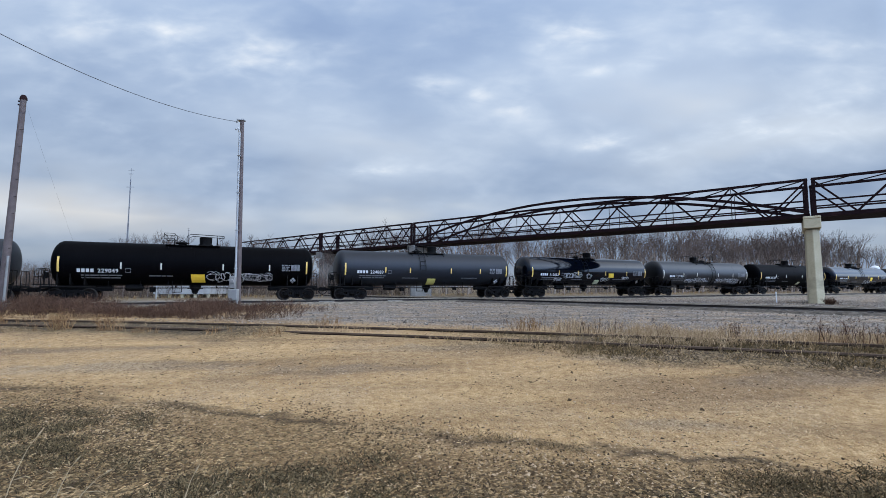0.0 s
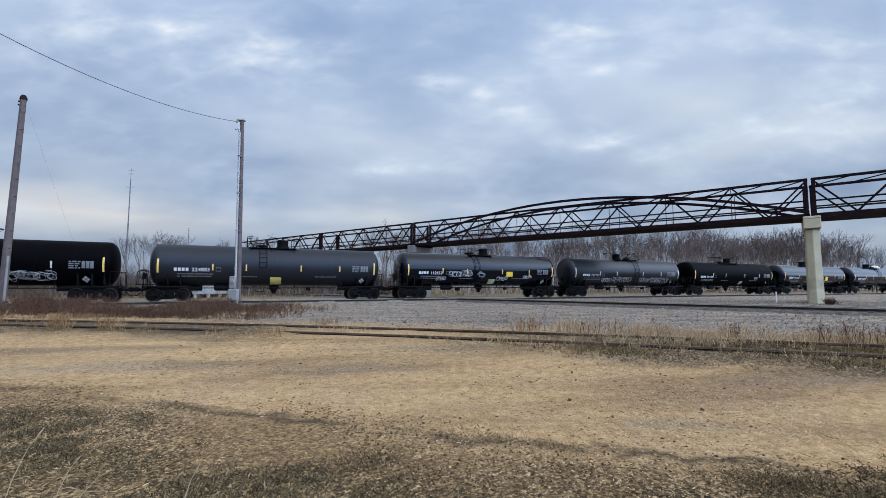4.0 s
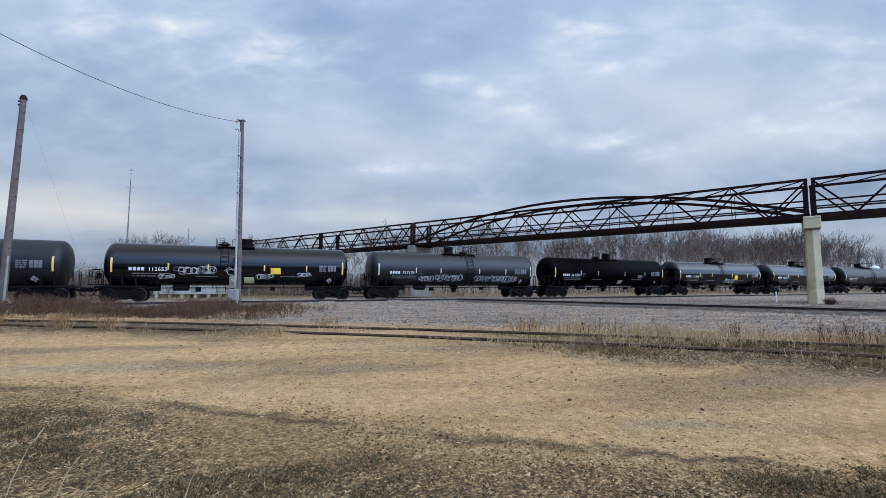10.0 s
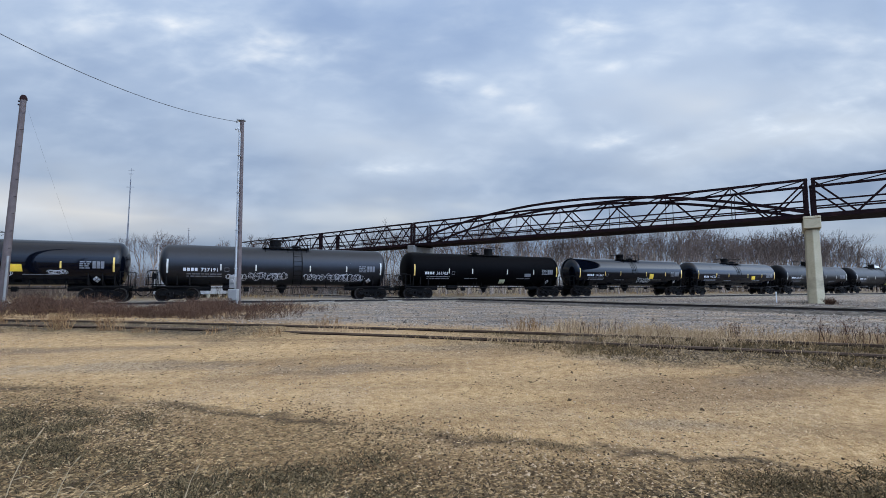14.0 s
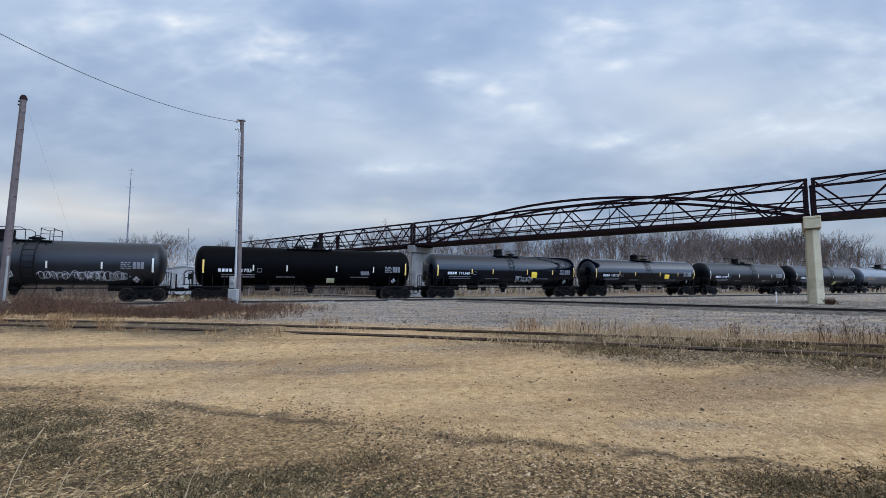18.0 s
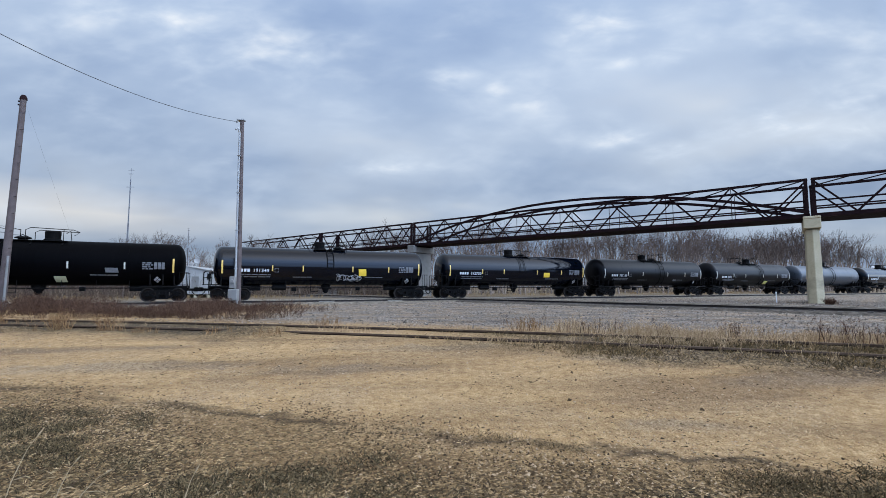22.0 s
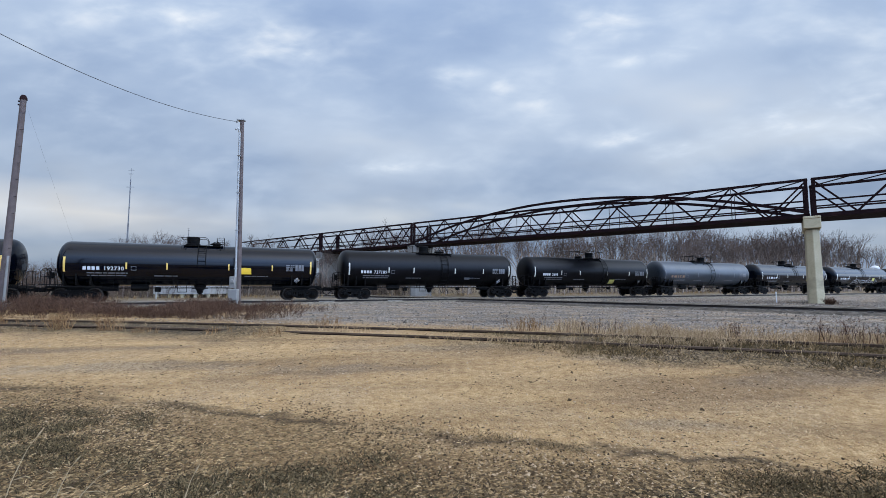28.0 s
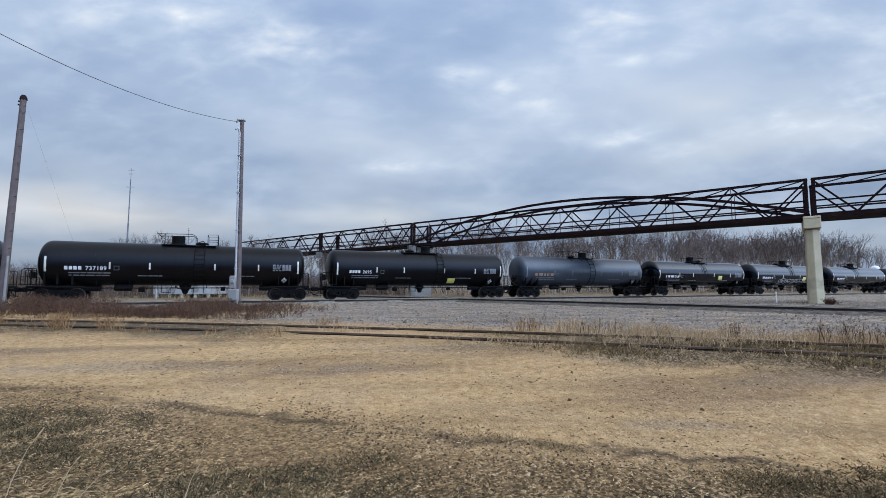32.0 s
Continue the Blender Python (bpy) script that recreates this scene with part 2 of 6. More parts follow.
PAINT_MATTE = tank_paint("matte_black", (0.0010, 0.0010, 0.0012), (0.0022, 0.0021, 0.0024), (0.45, 0.58), 0.0, 0.03, 0.008, 0.02)
PAINT_GREY = tank_paint("charcoal", (0.0075, 0.0085, 0.0105), (0.0105, 0.0122, 0.0160), (0.40, 0.50), 0.0, 0.05, 0.02, 0.24)
PAINT_GLOSS = tank_paint("gloss_black", (0.0008, 0.0014, 0.0030), (0.0018, 0.0030, 0.0062), (0.05, 0.09), 0.0, 0.015, 0.004, 0.26)
PAINT_SATIN = tank_paint("satin_black", (0.0012, 0.0012, 0.0016), (0.0045, 0.0045, 0.0055), (0.28, 0.38), 0.0, 0.05, 0.015, 0.13)
PAINT_CHARCOAL = tank_paint("satin_charcoal", (0.0055, 0.0058, 0.0068), (0.0100, 0.0105, 0.0125), (0.32, 0.42), 0.0, 0.05, 0.02, 0.28)
PAINT_BLUE = tank_paint("weathered_blue_grey", (0.016, 0.021, 0.027), (0.032, 0.040, 0.050), (0.26, 0.38), 0.0, 0.22, 0.16, 0.4)


# ---- mesh helpers ----
def finish(name, bm, material, smooth=None):
    me = bpy.data.meshes.new(name)
    bmesh.ops.recalc_face_normals(bm, faces=bm.faces)
    bm.to_mesh(me)
    bm.free()
    if material:
        me.materials.append(material)
    if smooth:
        for p in me.polygons:
            p.use_smooth = True
        me.set_sharp_from_angle(angle=radians(smooth))
    return me


def part(name, bm, material, parent, label="", m=None, smooth=None):
    me = bm if isinstance(bm, bpy.types.Mesh) else finish(name, bm, material, smooth)
    ob = new(name, me)
    ob.parent = parent
    if m is not None:
        ob.matrix_basis = m
    return tagged(ob, label)


def thing(name, label, category, m=None, group="", kind=""):
    ob = new(name)
    ob.empty_display_size = 0.3
    if m is not None:
        ob.matrix_basis = m
    return tagged(ob, label, category, group, kind)


def add_box(bm, x0, x1, y0, y1, z0, z1, bevel=0.0, m=None):
    got = bmesh.ops.create_cube(bm, size=1.0)["verts"]
    for v in got:
        v.co = Vector((x0 + (v.co.x + 0.5) * (x1 - x0), y0 + (v.co.y + 0.5) * (y1 - y0), z0 + (v.co.z + 0.5) * (z1 - z0)))
    if bevel:
        edges = list({e for v in got for e in v.link_edges})
        new_bits = bmesh.ops.bevel(bm, geom=edges, offset=bevel, segments=1, affect="EDGES")
        got = list({v for f in new_bits["faces"] for v in f.verts} | {v for v in got if v.is_valid})
    if m is not None:
        bmesh.ops.transform(bm, matrix=m, verts=got)
    return got


def add_tube(bm, pts, radii, sides=6, cap=True):
    """A tube through points, with a radius at each."""
    pts = [Vector(p) for p in pts]
    if isinstance(radii, (int, float)):
        radii = [radii] * len(pts)
    rings = []
    for i, p in enumerate(pts):
        d = (pts[min(i + 1, len(pts) - 1)] - pts[max(i - 1, 0)]).normalized()
        a = d.orthogonal().normalized() if i == 0 else (a - d * a.dot(d)).normalized()
        b = d.cross(a)
        rings.append([bm.verts.new(p + (a * math.cos(k * math.tau / sides) + b * math.sin(k * math.tau / sides)) * radii[i]) for k in range(sides)])
    for r, s in zip(rings, rings[1:]):
        for k in range(sides):
            bm.faces.new((r[k], r[(k + 1) % sides], s[(k + 1) % sides], s[k]))
    if cap and sides > 2:
        bm.faces.new(rings[0][::-1])
        bm.faces.new(rings[-1])


def add_beam(bm, a, b, w, h, up=(0, 0, 1)):
    """A rectangular bar from a to b, w across and h high."""
    a, b = Vector(a), Vector(b)
    d = (b - a).normalized()
    side = d.cross(Vector(up))
    side = side.normalized() if side.length > 1e-4 else Vector((1, 0, 0))
    top = side.cross(d)
    ring = [[bm.verts.new(p + side * (w / 2 * sx) + top * (h / 2 * sz)) for sx, sz in ((-1, -1), (1, -1), (1, 1), (-1, 1))] for p in (a, b)]
    for k in range(4):
        bm.faces.new((ring[0][k], ring[0][(k + 1) % 4], ring[1][(k + 1) % 4], ring[1][k]))
    bm.faces.new(ring[0][::-1])
    bm.faces.new(ring[1])


def lathe(bm, profile, sides=24, axis="z", m=None):
    """Turns (radius, height) pairs about an axis."""
    rings = []
    for r, h in profile:
        if r < 1e-5:
            rings.append([bm.verts.new((0, 0, h))])
        else:
            rings.append([bm.verts.new((r * math.cos(k * math.tau / sides), r * math.sin(k * math.tau / sides), h)) for k in range(sides)])
    for r, s in zip(rings, rings[1:]):
        for k in range(sides):
            q = (k + 1) % sides
            if len(r) == 1 and len(s) > 1:
                bm.faces.new((r[0], s[q], s[k]))
            elif len(s) == 1 and len(r) > 1:
                bm.faces.new((r[k], r[q], s[0]))
            elif len(r) > 1:
                bm.faces.new((r[k], r[q], s[q], s[k]))
    turn = {"z": Matrix(), "x": Matrix.Rotation(radians(90), 4, "Y"), "y": Matrix.Rotation(radians(-90), 4, "X")}[axis]
    verts = [v for ring in rings for v in ring]
    bmesh.ops.transform(bm, matrix=(m or Matrix()) @ turn, verts=verts)
    return verts


# ---- ground ----
def smooth_step(a, b, v):
    k = np.clip((v - a) / (b - a), 0, 1)
    return k * k * (3 - 2 * k)


def near_track_y(x):
    """The middle of the track before the camera, which bends towards it."""
    xx = np.clip(x, -17.0, 14.0)
    return 10.3 - 0.33 * xx - 0.0065 * xx * xx + (x - xx) * np.where(x < 0, -0.11, -0.51)


CROSS_AT, CROSS_WAY = np.array((21.35, 21.75)), np.array((-0.700, 0.714))      # the track that crosses ahead
TRAIN_AT, TRAIN_WAY = np.array((-15.78, 33.81)), np.array((0.9062, 0.4229))      # the train's track


def off_line(x, y, at, way):
    return (x - at[0]) * -way[1] + (y - at[1]) * way[0]


def ground_z(x, y):
    x, y = np.asarray(x, float), np.asarray(y, float)
    d = y - near_track_y(x)
    z = -0.22 + 0.33 * smooth_step(-6.0, -0.9, d) - 0.25 * smooth_step(1.2, 4.5, d)
    z = z + 0.15 * np.exp(-((x + 4.3) / 0.85) ** 4 - ((y - 10.95) / 0.42) ** 2)
    lump = 0.018 * np.sin(x * 1.3 + 0.7 * y) * np.sin(y * 1.1 - 0.4 * x) + 0.012 * np.sin(3.1 * x + 1.0) * np.sin(2.7 * y + x)
    return z + lump * np.where(np.abs(d) < 1.0, 0.3, 1.0)


def graded(lo, hi, step, grow):
    """Steps that widen away from zero."""
    out = [0.0]
    s = step
    while out[-1] < hi:
        out.append(out[-1] + s)
        s *= grow
    neg = [0.0]
    s = step
    while neg[-1] > lo:
        neg.append(neg[-1] - s)
        s *= grow
    return np.array(neg[:0:-1] + out)


def ground_material():
    m = bpy.data.materials.new("yard_ground")
    m.use_nodes = True
    t = m.node_tree
    b = t.nodes["Principled BSDF"]
    at = t.nodes.new("ShaderNodeTexCoord").outputs["Object"]
    sep = t.nodes.new("ShaderNodeSeparateXYZ")
    link(t, at, sep.inputs[0])
    x, y = sep.outputs[0], sep.outputs[1]
    wob = maths(t, "SUBTRACT", noise_at(t, at, 0.45, 5.0, 0.6), 0.5)
    wob2 = maths(t, "SUBTRACT", noise_at(t, at, 1.8, 5.0, 0.65), 0.5)
    # distance ahead of the near track's middle line
    bend = maths(t, "ADD", maths(t, "MULTIPLY", x, 0.33), maths(t, "MULTIPLY", maths(t, "MULTIPLY", x, x), 0.0065))
    d = maths(t, "SUBTRACT", maths(t, "ADD", y, bend), 10.3)
    dw = maths(t, "ADD", d, maths(t, "ADD", maths(t, "MULTIPLY", wob, 2.2), maths(t, "MULTIPLY", wob2, 0.9)))
    grain = noise_at(t, at, 60.0, 3.0, 0.7)
    coarse = noise_at(t, at, 9.0, 5.0, 0.7)
    patch = noise_at(t, at, 0.9, 6.0, 0.65, 0.5)
    cell = node(t, "ShaderNodeTexVoronoi", Scale=38.0)
    link(t, at, cell.inputs["Vector"])
    sand = ramp(t, maths(t, "ADD", maths(t, "MULTIPLY", coarse, 0.55), maths(t, "MULTIPLY", grain, 0.45)), [(0.34, (0.24, 0.152, 0.072)), (0.48, (0.43, 0.298, 0.152)), (0.62, (0.62, 0.47, 0.275))])
    rubble = node(t, "ShaderNodeTexVoronoi", Scale=19.0)
    link(t, at, rubble.inputs["Vector"])
    stone = ramp(t, cell.outputs["Color"], [(0.1, (0.13, 0.09, 0.056)), (0.5, (0.33, 0.245, 0.155)), (0.9, (0.60, 0.49, 0.345))])
    chips = maths(t, "ADD", maths(t, "MULTIPLY", rubble.outputs["Color"], 0.6), maths(t, "MULTIPLY", noise_at(t, at, 2.6, 6.0, 0.75), 0.4))
    ballast = ramp(t, chips, [(0.24, (0.034, 0.031, 0.029)), (0.40, (0.122, 0.114, 0.107)), (0.56, (0.230, 0.216, 0.203)), (0.76, (0.45, 0.427, 0.40))])
    fleck = maths(t, "ADD", maths(t, "MULTIPLY", cell.outputs["Color"], 0.35), maths(t, "ADD", maths(t, "MULTIPLY", noise_at(t, at, 26.0, 6.0, 0.75), 0.4), maths(t, "MULTIPLY", coarse, 0.25)))
    thatch = ramp(t, fleck, [(0.40, (0.020, 0.015, 0.007)), (0.47, (0.095, 0.070, 0.036)), (0.54, (0.24, 0.175, 0.09)), (0.62, (0.52, 0.40, 0.23))])
    # road of sand with gravel worn through
    gravelly = ramp(t, patch, [(0.45, (0, 0, 0)), (0.62, (1, 1, 1))])
    stony = ramp(t, noise_at(t, at, 0.55, 5.0, 0.6, 0.8), [(0.46, (0, 0, 0)), (0.60, (1, 1, 1))])
    colour = blend(t, maths(t, "ADD", maths(t, "MULTIPLY", gravelly, 0.18), maths(t, "MULTIPLY", stony, 0.26)), sand, stone)
    # grey gravel showing in long worn streaks: middle x, y, half widths and strength
    greys = ramp(t, cell.outputs["Color"], [(0.1, (0.085, 0.074, 0.062)), (0.5, (0.235, 0.205, 0.168)), (0.9, (0.47, 0.42, 0.35))])
    for px, py, wx, wy, much in ((-5.4, 7.6, 2.3, 0.34, 0.5), (-1.75, 7.15, 1.5, 0.30, 0.5), (-0.2, 8.5, 1.9, 0.30, 0.45), (2.25, 4.6, 0.55, 0.17, 0.42), (4.85, 5.9, 1.2, 0.32, 0.5), (3.2, 7.3, 1.3, 0.22, 0.5), (-7.5, 9.0, 2.2, 0.25, 0.4)):
        dx = maths(t, "MULTIPLY", maths(t, "SUBTRACT", x, px), 1 / wx)
        dy = maths(t, "MULTIPLY", maths(t, "SUBTRACT", maths(t, "ADD", y, maths(t, "MULTIPLY", wob2, 0.5)), py), 1 / wy)
        r = maths(t, "ADD", maths(t, "ADD", maths(t, "MULTIPLY", dx, dx), maths(t, "MULTIPLY", dy, dy)), maths(t, "MULTIPLY", wob2, 6.0))
        colour = blend(t, maths(t, "MULTIPLY", maths(t, "MULTIPLY", maths(t, "SUBTRACT", 1.6, r), 0.6, True), much), colour, greys)
    # scattered dark crumbs and pale pebbles
    bits = node(t, "ShaderNodeTexVoronoi", Scale=17.0, Randomness=1.0)
    link(t, at, bits.inputs["Vector"])
    crumb = maths(t, "MULTIPLY", maths(t, "LESS_THAN", bits.outputs["Distance"], 0.10), ramp(t, noise_at(t, at, 1.3, 5.0, 0.7), [(0.5, (0, 0, 0)), (0.65, (1, 1, 1))]))
    colour = blend(t, maths(t, "MULTIPLY", crumb, 0.6), colour, (0.08, 0.058, 0.040))
    for size, most, tint, much in ((30.0, 0.22, (0.10, 0.072, 0.045), 0.5), (44.0, 0.24, (0.72, 0.60, 0.43), 0.55), (70.0, 0.25, (0.13, 0.09, 0.055), 0.5)):
        bits = node(t, "ShaderNodeTexVoronoi", Scale=size, Randomness=1.0)
        link(t, at, bits.inputs["Vector"])
        pick = maths(t, "LESS_THAN", bits.outputs["Color"], 0.30)
        grit = maths(t, "MULTIPLY", maths(t, "LESS_THAN", bits.outputs["Distance"], most), pick)
        colour = blend(t, maths(t, "MULTIPLY", grit, maths(t, "MULTIPLY", ramp(t, patch, [(0.35, (0.25,) * 3), (0.6, (1, 1, 1))]), much)), colour, tint)
    # the dead grass before the camera
    front = maths(t, "SUBTRACT", maths(t, "ADD", y, maths(t, "MULTIPLY", x, 0.34)), 4.40)
    fw = maths(t, "ADD", front, maths(t, "ADD", maths(t, "MULTIPLY", wob, 0.9), maths(t, "MULTIPLY", wob2, 0.7)))
    thin = ramp(t, patch, [(0.36, (0.35,) * 3), (0.58, (1, 1, 1))])
    brown = blend(t, 0.55, blend(t, 1.0, sand, (0.72, 0.68, 0.64), "MULTIPLY"), thatch)
    colour = blend(t, maths(t, "MULTIPLY", maths(t, "MULTIPLY", maths(t, "SUBTRACT", 0.1, fw), 2.2, True), 0.85), colour, brown)
    near = maths(t, "ADD", maths(t, "SUBTRACT", maths(t, "ADD", y, maths(t, "MULTIPLY", x, 0.17)), 3.62), maths(t, "ADD", maths(t, "MULTIPLY", wob, 1.8), maths(t, "MULTIPLY", wob2, 1.6)))
    near = maths(t, "SUBTRACT", near, maths(t, "MULTIPLY", maths(t, "SUBTRACT", -1.9, x), 0.7, True))
    gap = maths(t, "MULTIPLY", maths(t, "ADD", x, 1.45), 1.5)
    near = maths(t, "ADD", near, maths(t, "POWER", 2.718, maths(t, "MULTIPLY", maths(t, "MULTIPLY", gap, gap), -1.0)))
    colour = blend(t, maths(t, "MULTIPLY", maths(t, "MULTIPLY", maths(t, "SUBTRACT", 0.3, near), 1.8, True), maths(t, "MULTIPLY", thin, 0.95)), colour, thatch)
    rim = maths(t, "SUBTRACT", 1.0, maths(t, "MULTIPLY", maths(t, "ABSOLUTE", maths(t, "SUBTRACT", fw, 0.05)), 6.0), True)
    colour = blend(t, maths(t, "MULTIPLY", rim, maths(t, "MULTIPLY", ramp(t, noise_at(t, at, 0.7, 4.0), [(0.36, (0.2,) * 3), (0.50, (1, 1, 1))]), 0.92)), colour, (0.065, 0.046, 0.027))
    # verge along the near track
    wide = maths(t, "ADD", maths(t, "MULTIPLY", maths(t, "MULTIPLY", maths(t, "SUBTRACT", x, 4.0), 0.25, True), 0.9), 2.3)
    verge = maths(t, "MULTIPLY", maths(t, "ADD", maths(t, "MULTIPLY", dw, 0.9), wide, True), maths(t, "SUBTRACT", 1.0, maths(t, "MULTIPLY", maths(t, "SUBTRACT", dw, 0.8), 0.6), True))
    # clean drifted sand where the road meets the rails
    drift = maths(t, "MULTIPLY", maths(t, "ADD", x, 1.7), 0.36)
    drift = maths(t, "POWER", 2.718, maths(t, "MULTIPLY", maths(t, "MULTIPLY", drift, drift), -1.0))
    verge = maths(t, "MULTIPLY", verge, maths(t, "SUBTRACT", 1.0, maths(t, "MULTIPLY", drift, 0.9)))
    thick = maths(t, "ADD", maths(t, "MULTIPLY", maths(t, "SUBTRACT", x, 0.5), 0.25, True), ramp(t, noise_at(t, at, 0.22, 3.0), [(0.42, (0, 0, 0)), (0.56, (0.8,) * 3)]), True)
    dark_mat = ramp(t, fleck, [(0.40, (0.014, 0.011, 0.007)), (0.50, (0.06, 0.048, 0.030)), (0.62, (0.26, 0.20, 0.125))])
    colour = blend(t, maths(t, "MULTIPLY", verge, 0.55), colour, thatch)
    colour = blend(t, maths(t, "MULTIPLY", maths(t, "MULTIPLY", verge, thick), 0.85), colour, dark_mat)
    between = maths(t, "MULTIPLY", maths(t, "SUBTRACT", 2.4, maths(t, "MULTIPLY", maths(t, "ABSOLUTE", maths(t, "ADD", maths(t, "ADD", d, 0.2), maths(t, "MULTIPLY", wob2, 1.2))), 1.7), True), maths(t, "MULTIPLY", maths(t, "SUBTRACT", -3.0, x), 0.4, True))
    colour = blend(t, maths(t, "MULTIPLY", between, 0.9), colour, dark_mat)
    # grey ballast beyond the near track
    far = maths(t, "MULTIPLY", maths(t, "SUBTRACT", dw, 4.0), 0.40, True)
    ballast_tan = blend(t, maths(t, "MULTIPLY", gravelly, 0.35), ballast, sand)
    colour = blend(t, maths(t, "MULTIPLY", far, 0.8), colour, blend(t, 0.5, sand, thatch))
    far = maths(t, "MULTIPLY", far, maths(t, "MULTIPLY", maths(t, "ADD", maths(t, "ADD", x, 10.5), maths(t, "MULTIPLY", wob, 6.0)), 0.3, True))
    colour = blend(t, far, colour, ballast_tan)
    # brown waste land behind the train
    o = maths(t, "ADD", maths(t, "MULTIPLY", x, -float(TRAIN_WAY[1])), maths(t, "MULTIPLY", y, float(TRAIN_WAY[0])))
    o = maths(t, "SUBTRACT", o, float(TRAIN_AT[0] * -TRAIN_WAY[1] + TRAIN_AT[1] * TRAIN_WAY[0]))
    lane = maths(t, "MULTIPLY", maths(t, "SUBTRACT", 1.0, maths(t, "MULTIPLY", maths(t, "ABSOLUTE", maths(t, "SUBTRACT", o, 13.0)), 0.22), True), maths(t, "MULTIPLY", maths(t, "SUBTRACT", 4.0, x), 0.2, True))
    c = maths(t, "ADD", maths(t, "MULTIPLY", maths(t, "SUBTRACT", x, float(CROSS_AT[0])), -float(CROSS_WAY[1])), maths(t, "MULTIPLY", maths(t, "SUBTRACT", y, float(CROSS_AT[1])), float(CROSS_WAY[0])))
    # ground darker along the crossing track and the train's track
    for away, half in ((c, 1.9), (o, 1.2)):
        track_dark = maths(t, "SUBTRACT", half, maths(t, "ADD", maths(t, "ABSOLUTE", away), maths(t, "MULTIPLY", wob2, 0.8)), True)
        colour = blend(t, maths(t, "MULTIPLY", track_dark, 0.9), colour, blend(t, chips, (0.025, 0.02, 0.017), (0.13, 0.11, 0.09)))
    wild = maths(t, "MULTIPLY", maths(t, "SUBTRACT", maths(t, "ADD", o, maths(t, "MULTIPLY", wob, 6.0)), 9.0), 0.25, True)
    colour = blend(t, wild, colour, blend(t, patch, (0.13, 0.105, 0.072), (0.22, 0.185, 0.13)))
    colour = blend(t, maths(t, "MULTIPLY", lane, 0.5), colour, (0.30, 0.285, 0.255))
    # wheel-worn streaks along the road
    long = node(t, "ShaderNodeMapping", Rotation=(0, 0, radians(8)), Scale=(0.16, 0.95, 1.0))
    link(t, at, long.inputs[0])
    worn = ramp(t, noise_at(t, long.outputs[0], 1.0, 5.0, 0.6, 0.4), [(0.36, (0.70, 0.585, 0.48)), (0.50, (0.98, 0.85, 0.71)), (0.66, (1.13, 0.99, 0.84))])
    colour = blend(t, 1.0, colour, worn, "MULTIPLY")
    link(t, colour, b.inputs["Base Color"])
    b.inputs["Roughness"].default_value = 0.95
    b.inputs["Specular IOR Level"].default_value = 0.2
    height = maths(t, "ADD", maths(t, "MULTIPLY", noise_at(t, at, 22.0, 5.0, 0.7), 0.8), maths(t, "MULTIPLY", cell.outputs["Distance"], -0.5))
    n = node(t, "ShaderNodeBump", Strength=1.0, Distance=0.06)
    link(t, height, n.inputs["Height"])
    link(t, n.outputs[0], b.inputs["Normal"])
    return m


def grid_mesh(name, xs, ys, material):
    gx, gy = np.meshgrid(xs, ys)
    co = np.stack([gx, gy, ground_z(gx, gy)], -1).reshape(-1, 3)
    nx, ny = len(xs), len(ys)
    i = (np.arange(ny - 1)[:, None] * nx + np.arange(nx - 1)[None]).reshape(-1)
    quads = np.stack([i, i + 1, i + nx + 1, i + nx], -1)
    me = bpy.data.meshes.new(name)
    me.from_pydata(co.tolist(), [], quads.tolist())
    me.materials.append(material)
    for p in me.polygons:
        p.use_smooth = True
    return me


ground = new("ground", grid_mesh("ground", graded(-2500, 2500, 0.22, 1.036), graded(-2500, 2500, 0.20, 1.033), ground_material()))
tagged(ground, "sandy gravel yard with dead grass and grey ballast", "ground", kind="structure")


# ---- tracks ----
RAIL_SHAPE = [(-0.070, -0.17), (0.070, -0.17), (0.070, -0.158), (0.012, -0.14), (0.012, -0.045), (0.036, -0.035), (0.036, -0.006), (0.030, 0.0), (-0.030, 0.0), (-0.036, -0.006), (-0.036, -0.035), (-0.012, -0.045), (-0.012, -0.14), (-0.070, -0.158)]


def sweep(bm, pts, shape, top=None):
    """Sweeps a cross-section along level points; faces at the very top take the second material."""
    rings = []
    for i, p in enumerate(pts):
        d = Vector(pts[min(i + 1, len(pts) - 1)]) - Vector(pts[max(i - 1, 0)])
        side = Vector((d.y, -d.x, 0)).normalized()
        rings.append([bm.verts.new(Vector(p) + side * a + Vector((0, 0, h))) for a, h in shape])
    n = len(shape)
    for r, s in zip(rings, rings[1:]):
        for k in range(n):
            f = bm.faces.new((r[k], r[(k + 1) % n], s[(k + 1) % n], s[k]))
            if top is not None and all(v.co.z > top for v in f.verts):
                f.material_index = 1
    bm.faces.new(rings[0])
    bm.faces.new(rings[-1][::-1])


def tie_mesh():
    bm = bmesh.new()
    add_box(bm, -1.3, 1.3, -0.115, 0.115, -0.18, 0.0, 0.012)
    for v in bm.verts:
        v.co += Vector((random.uniform(-0.015, 0.015), random.uniform(-0.008, 0.008), random.uniform(-0.01, 0.004)))
    return finish("tie", bm, TIE_WOOD)


TIE = tie_mesh()


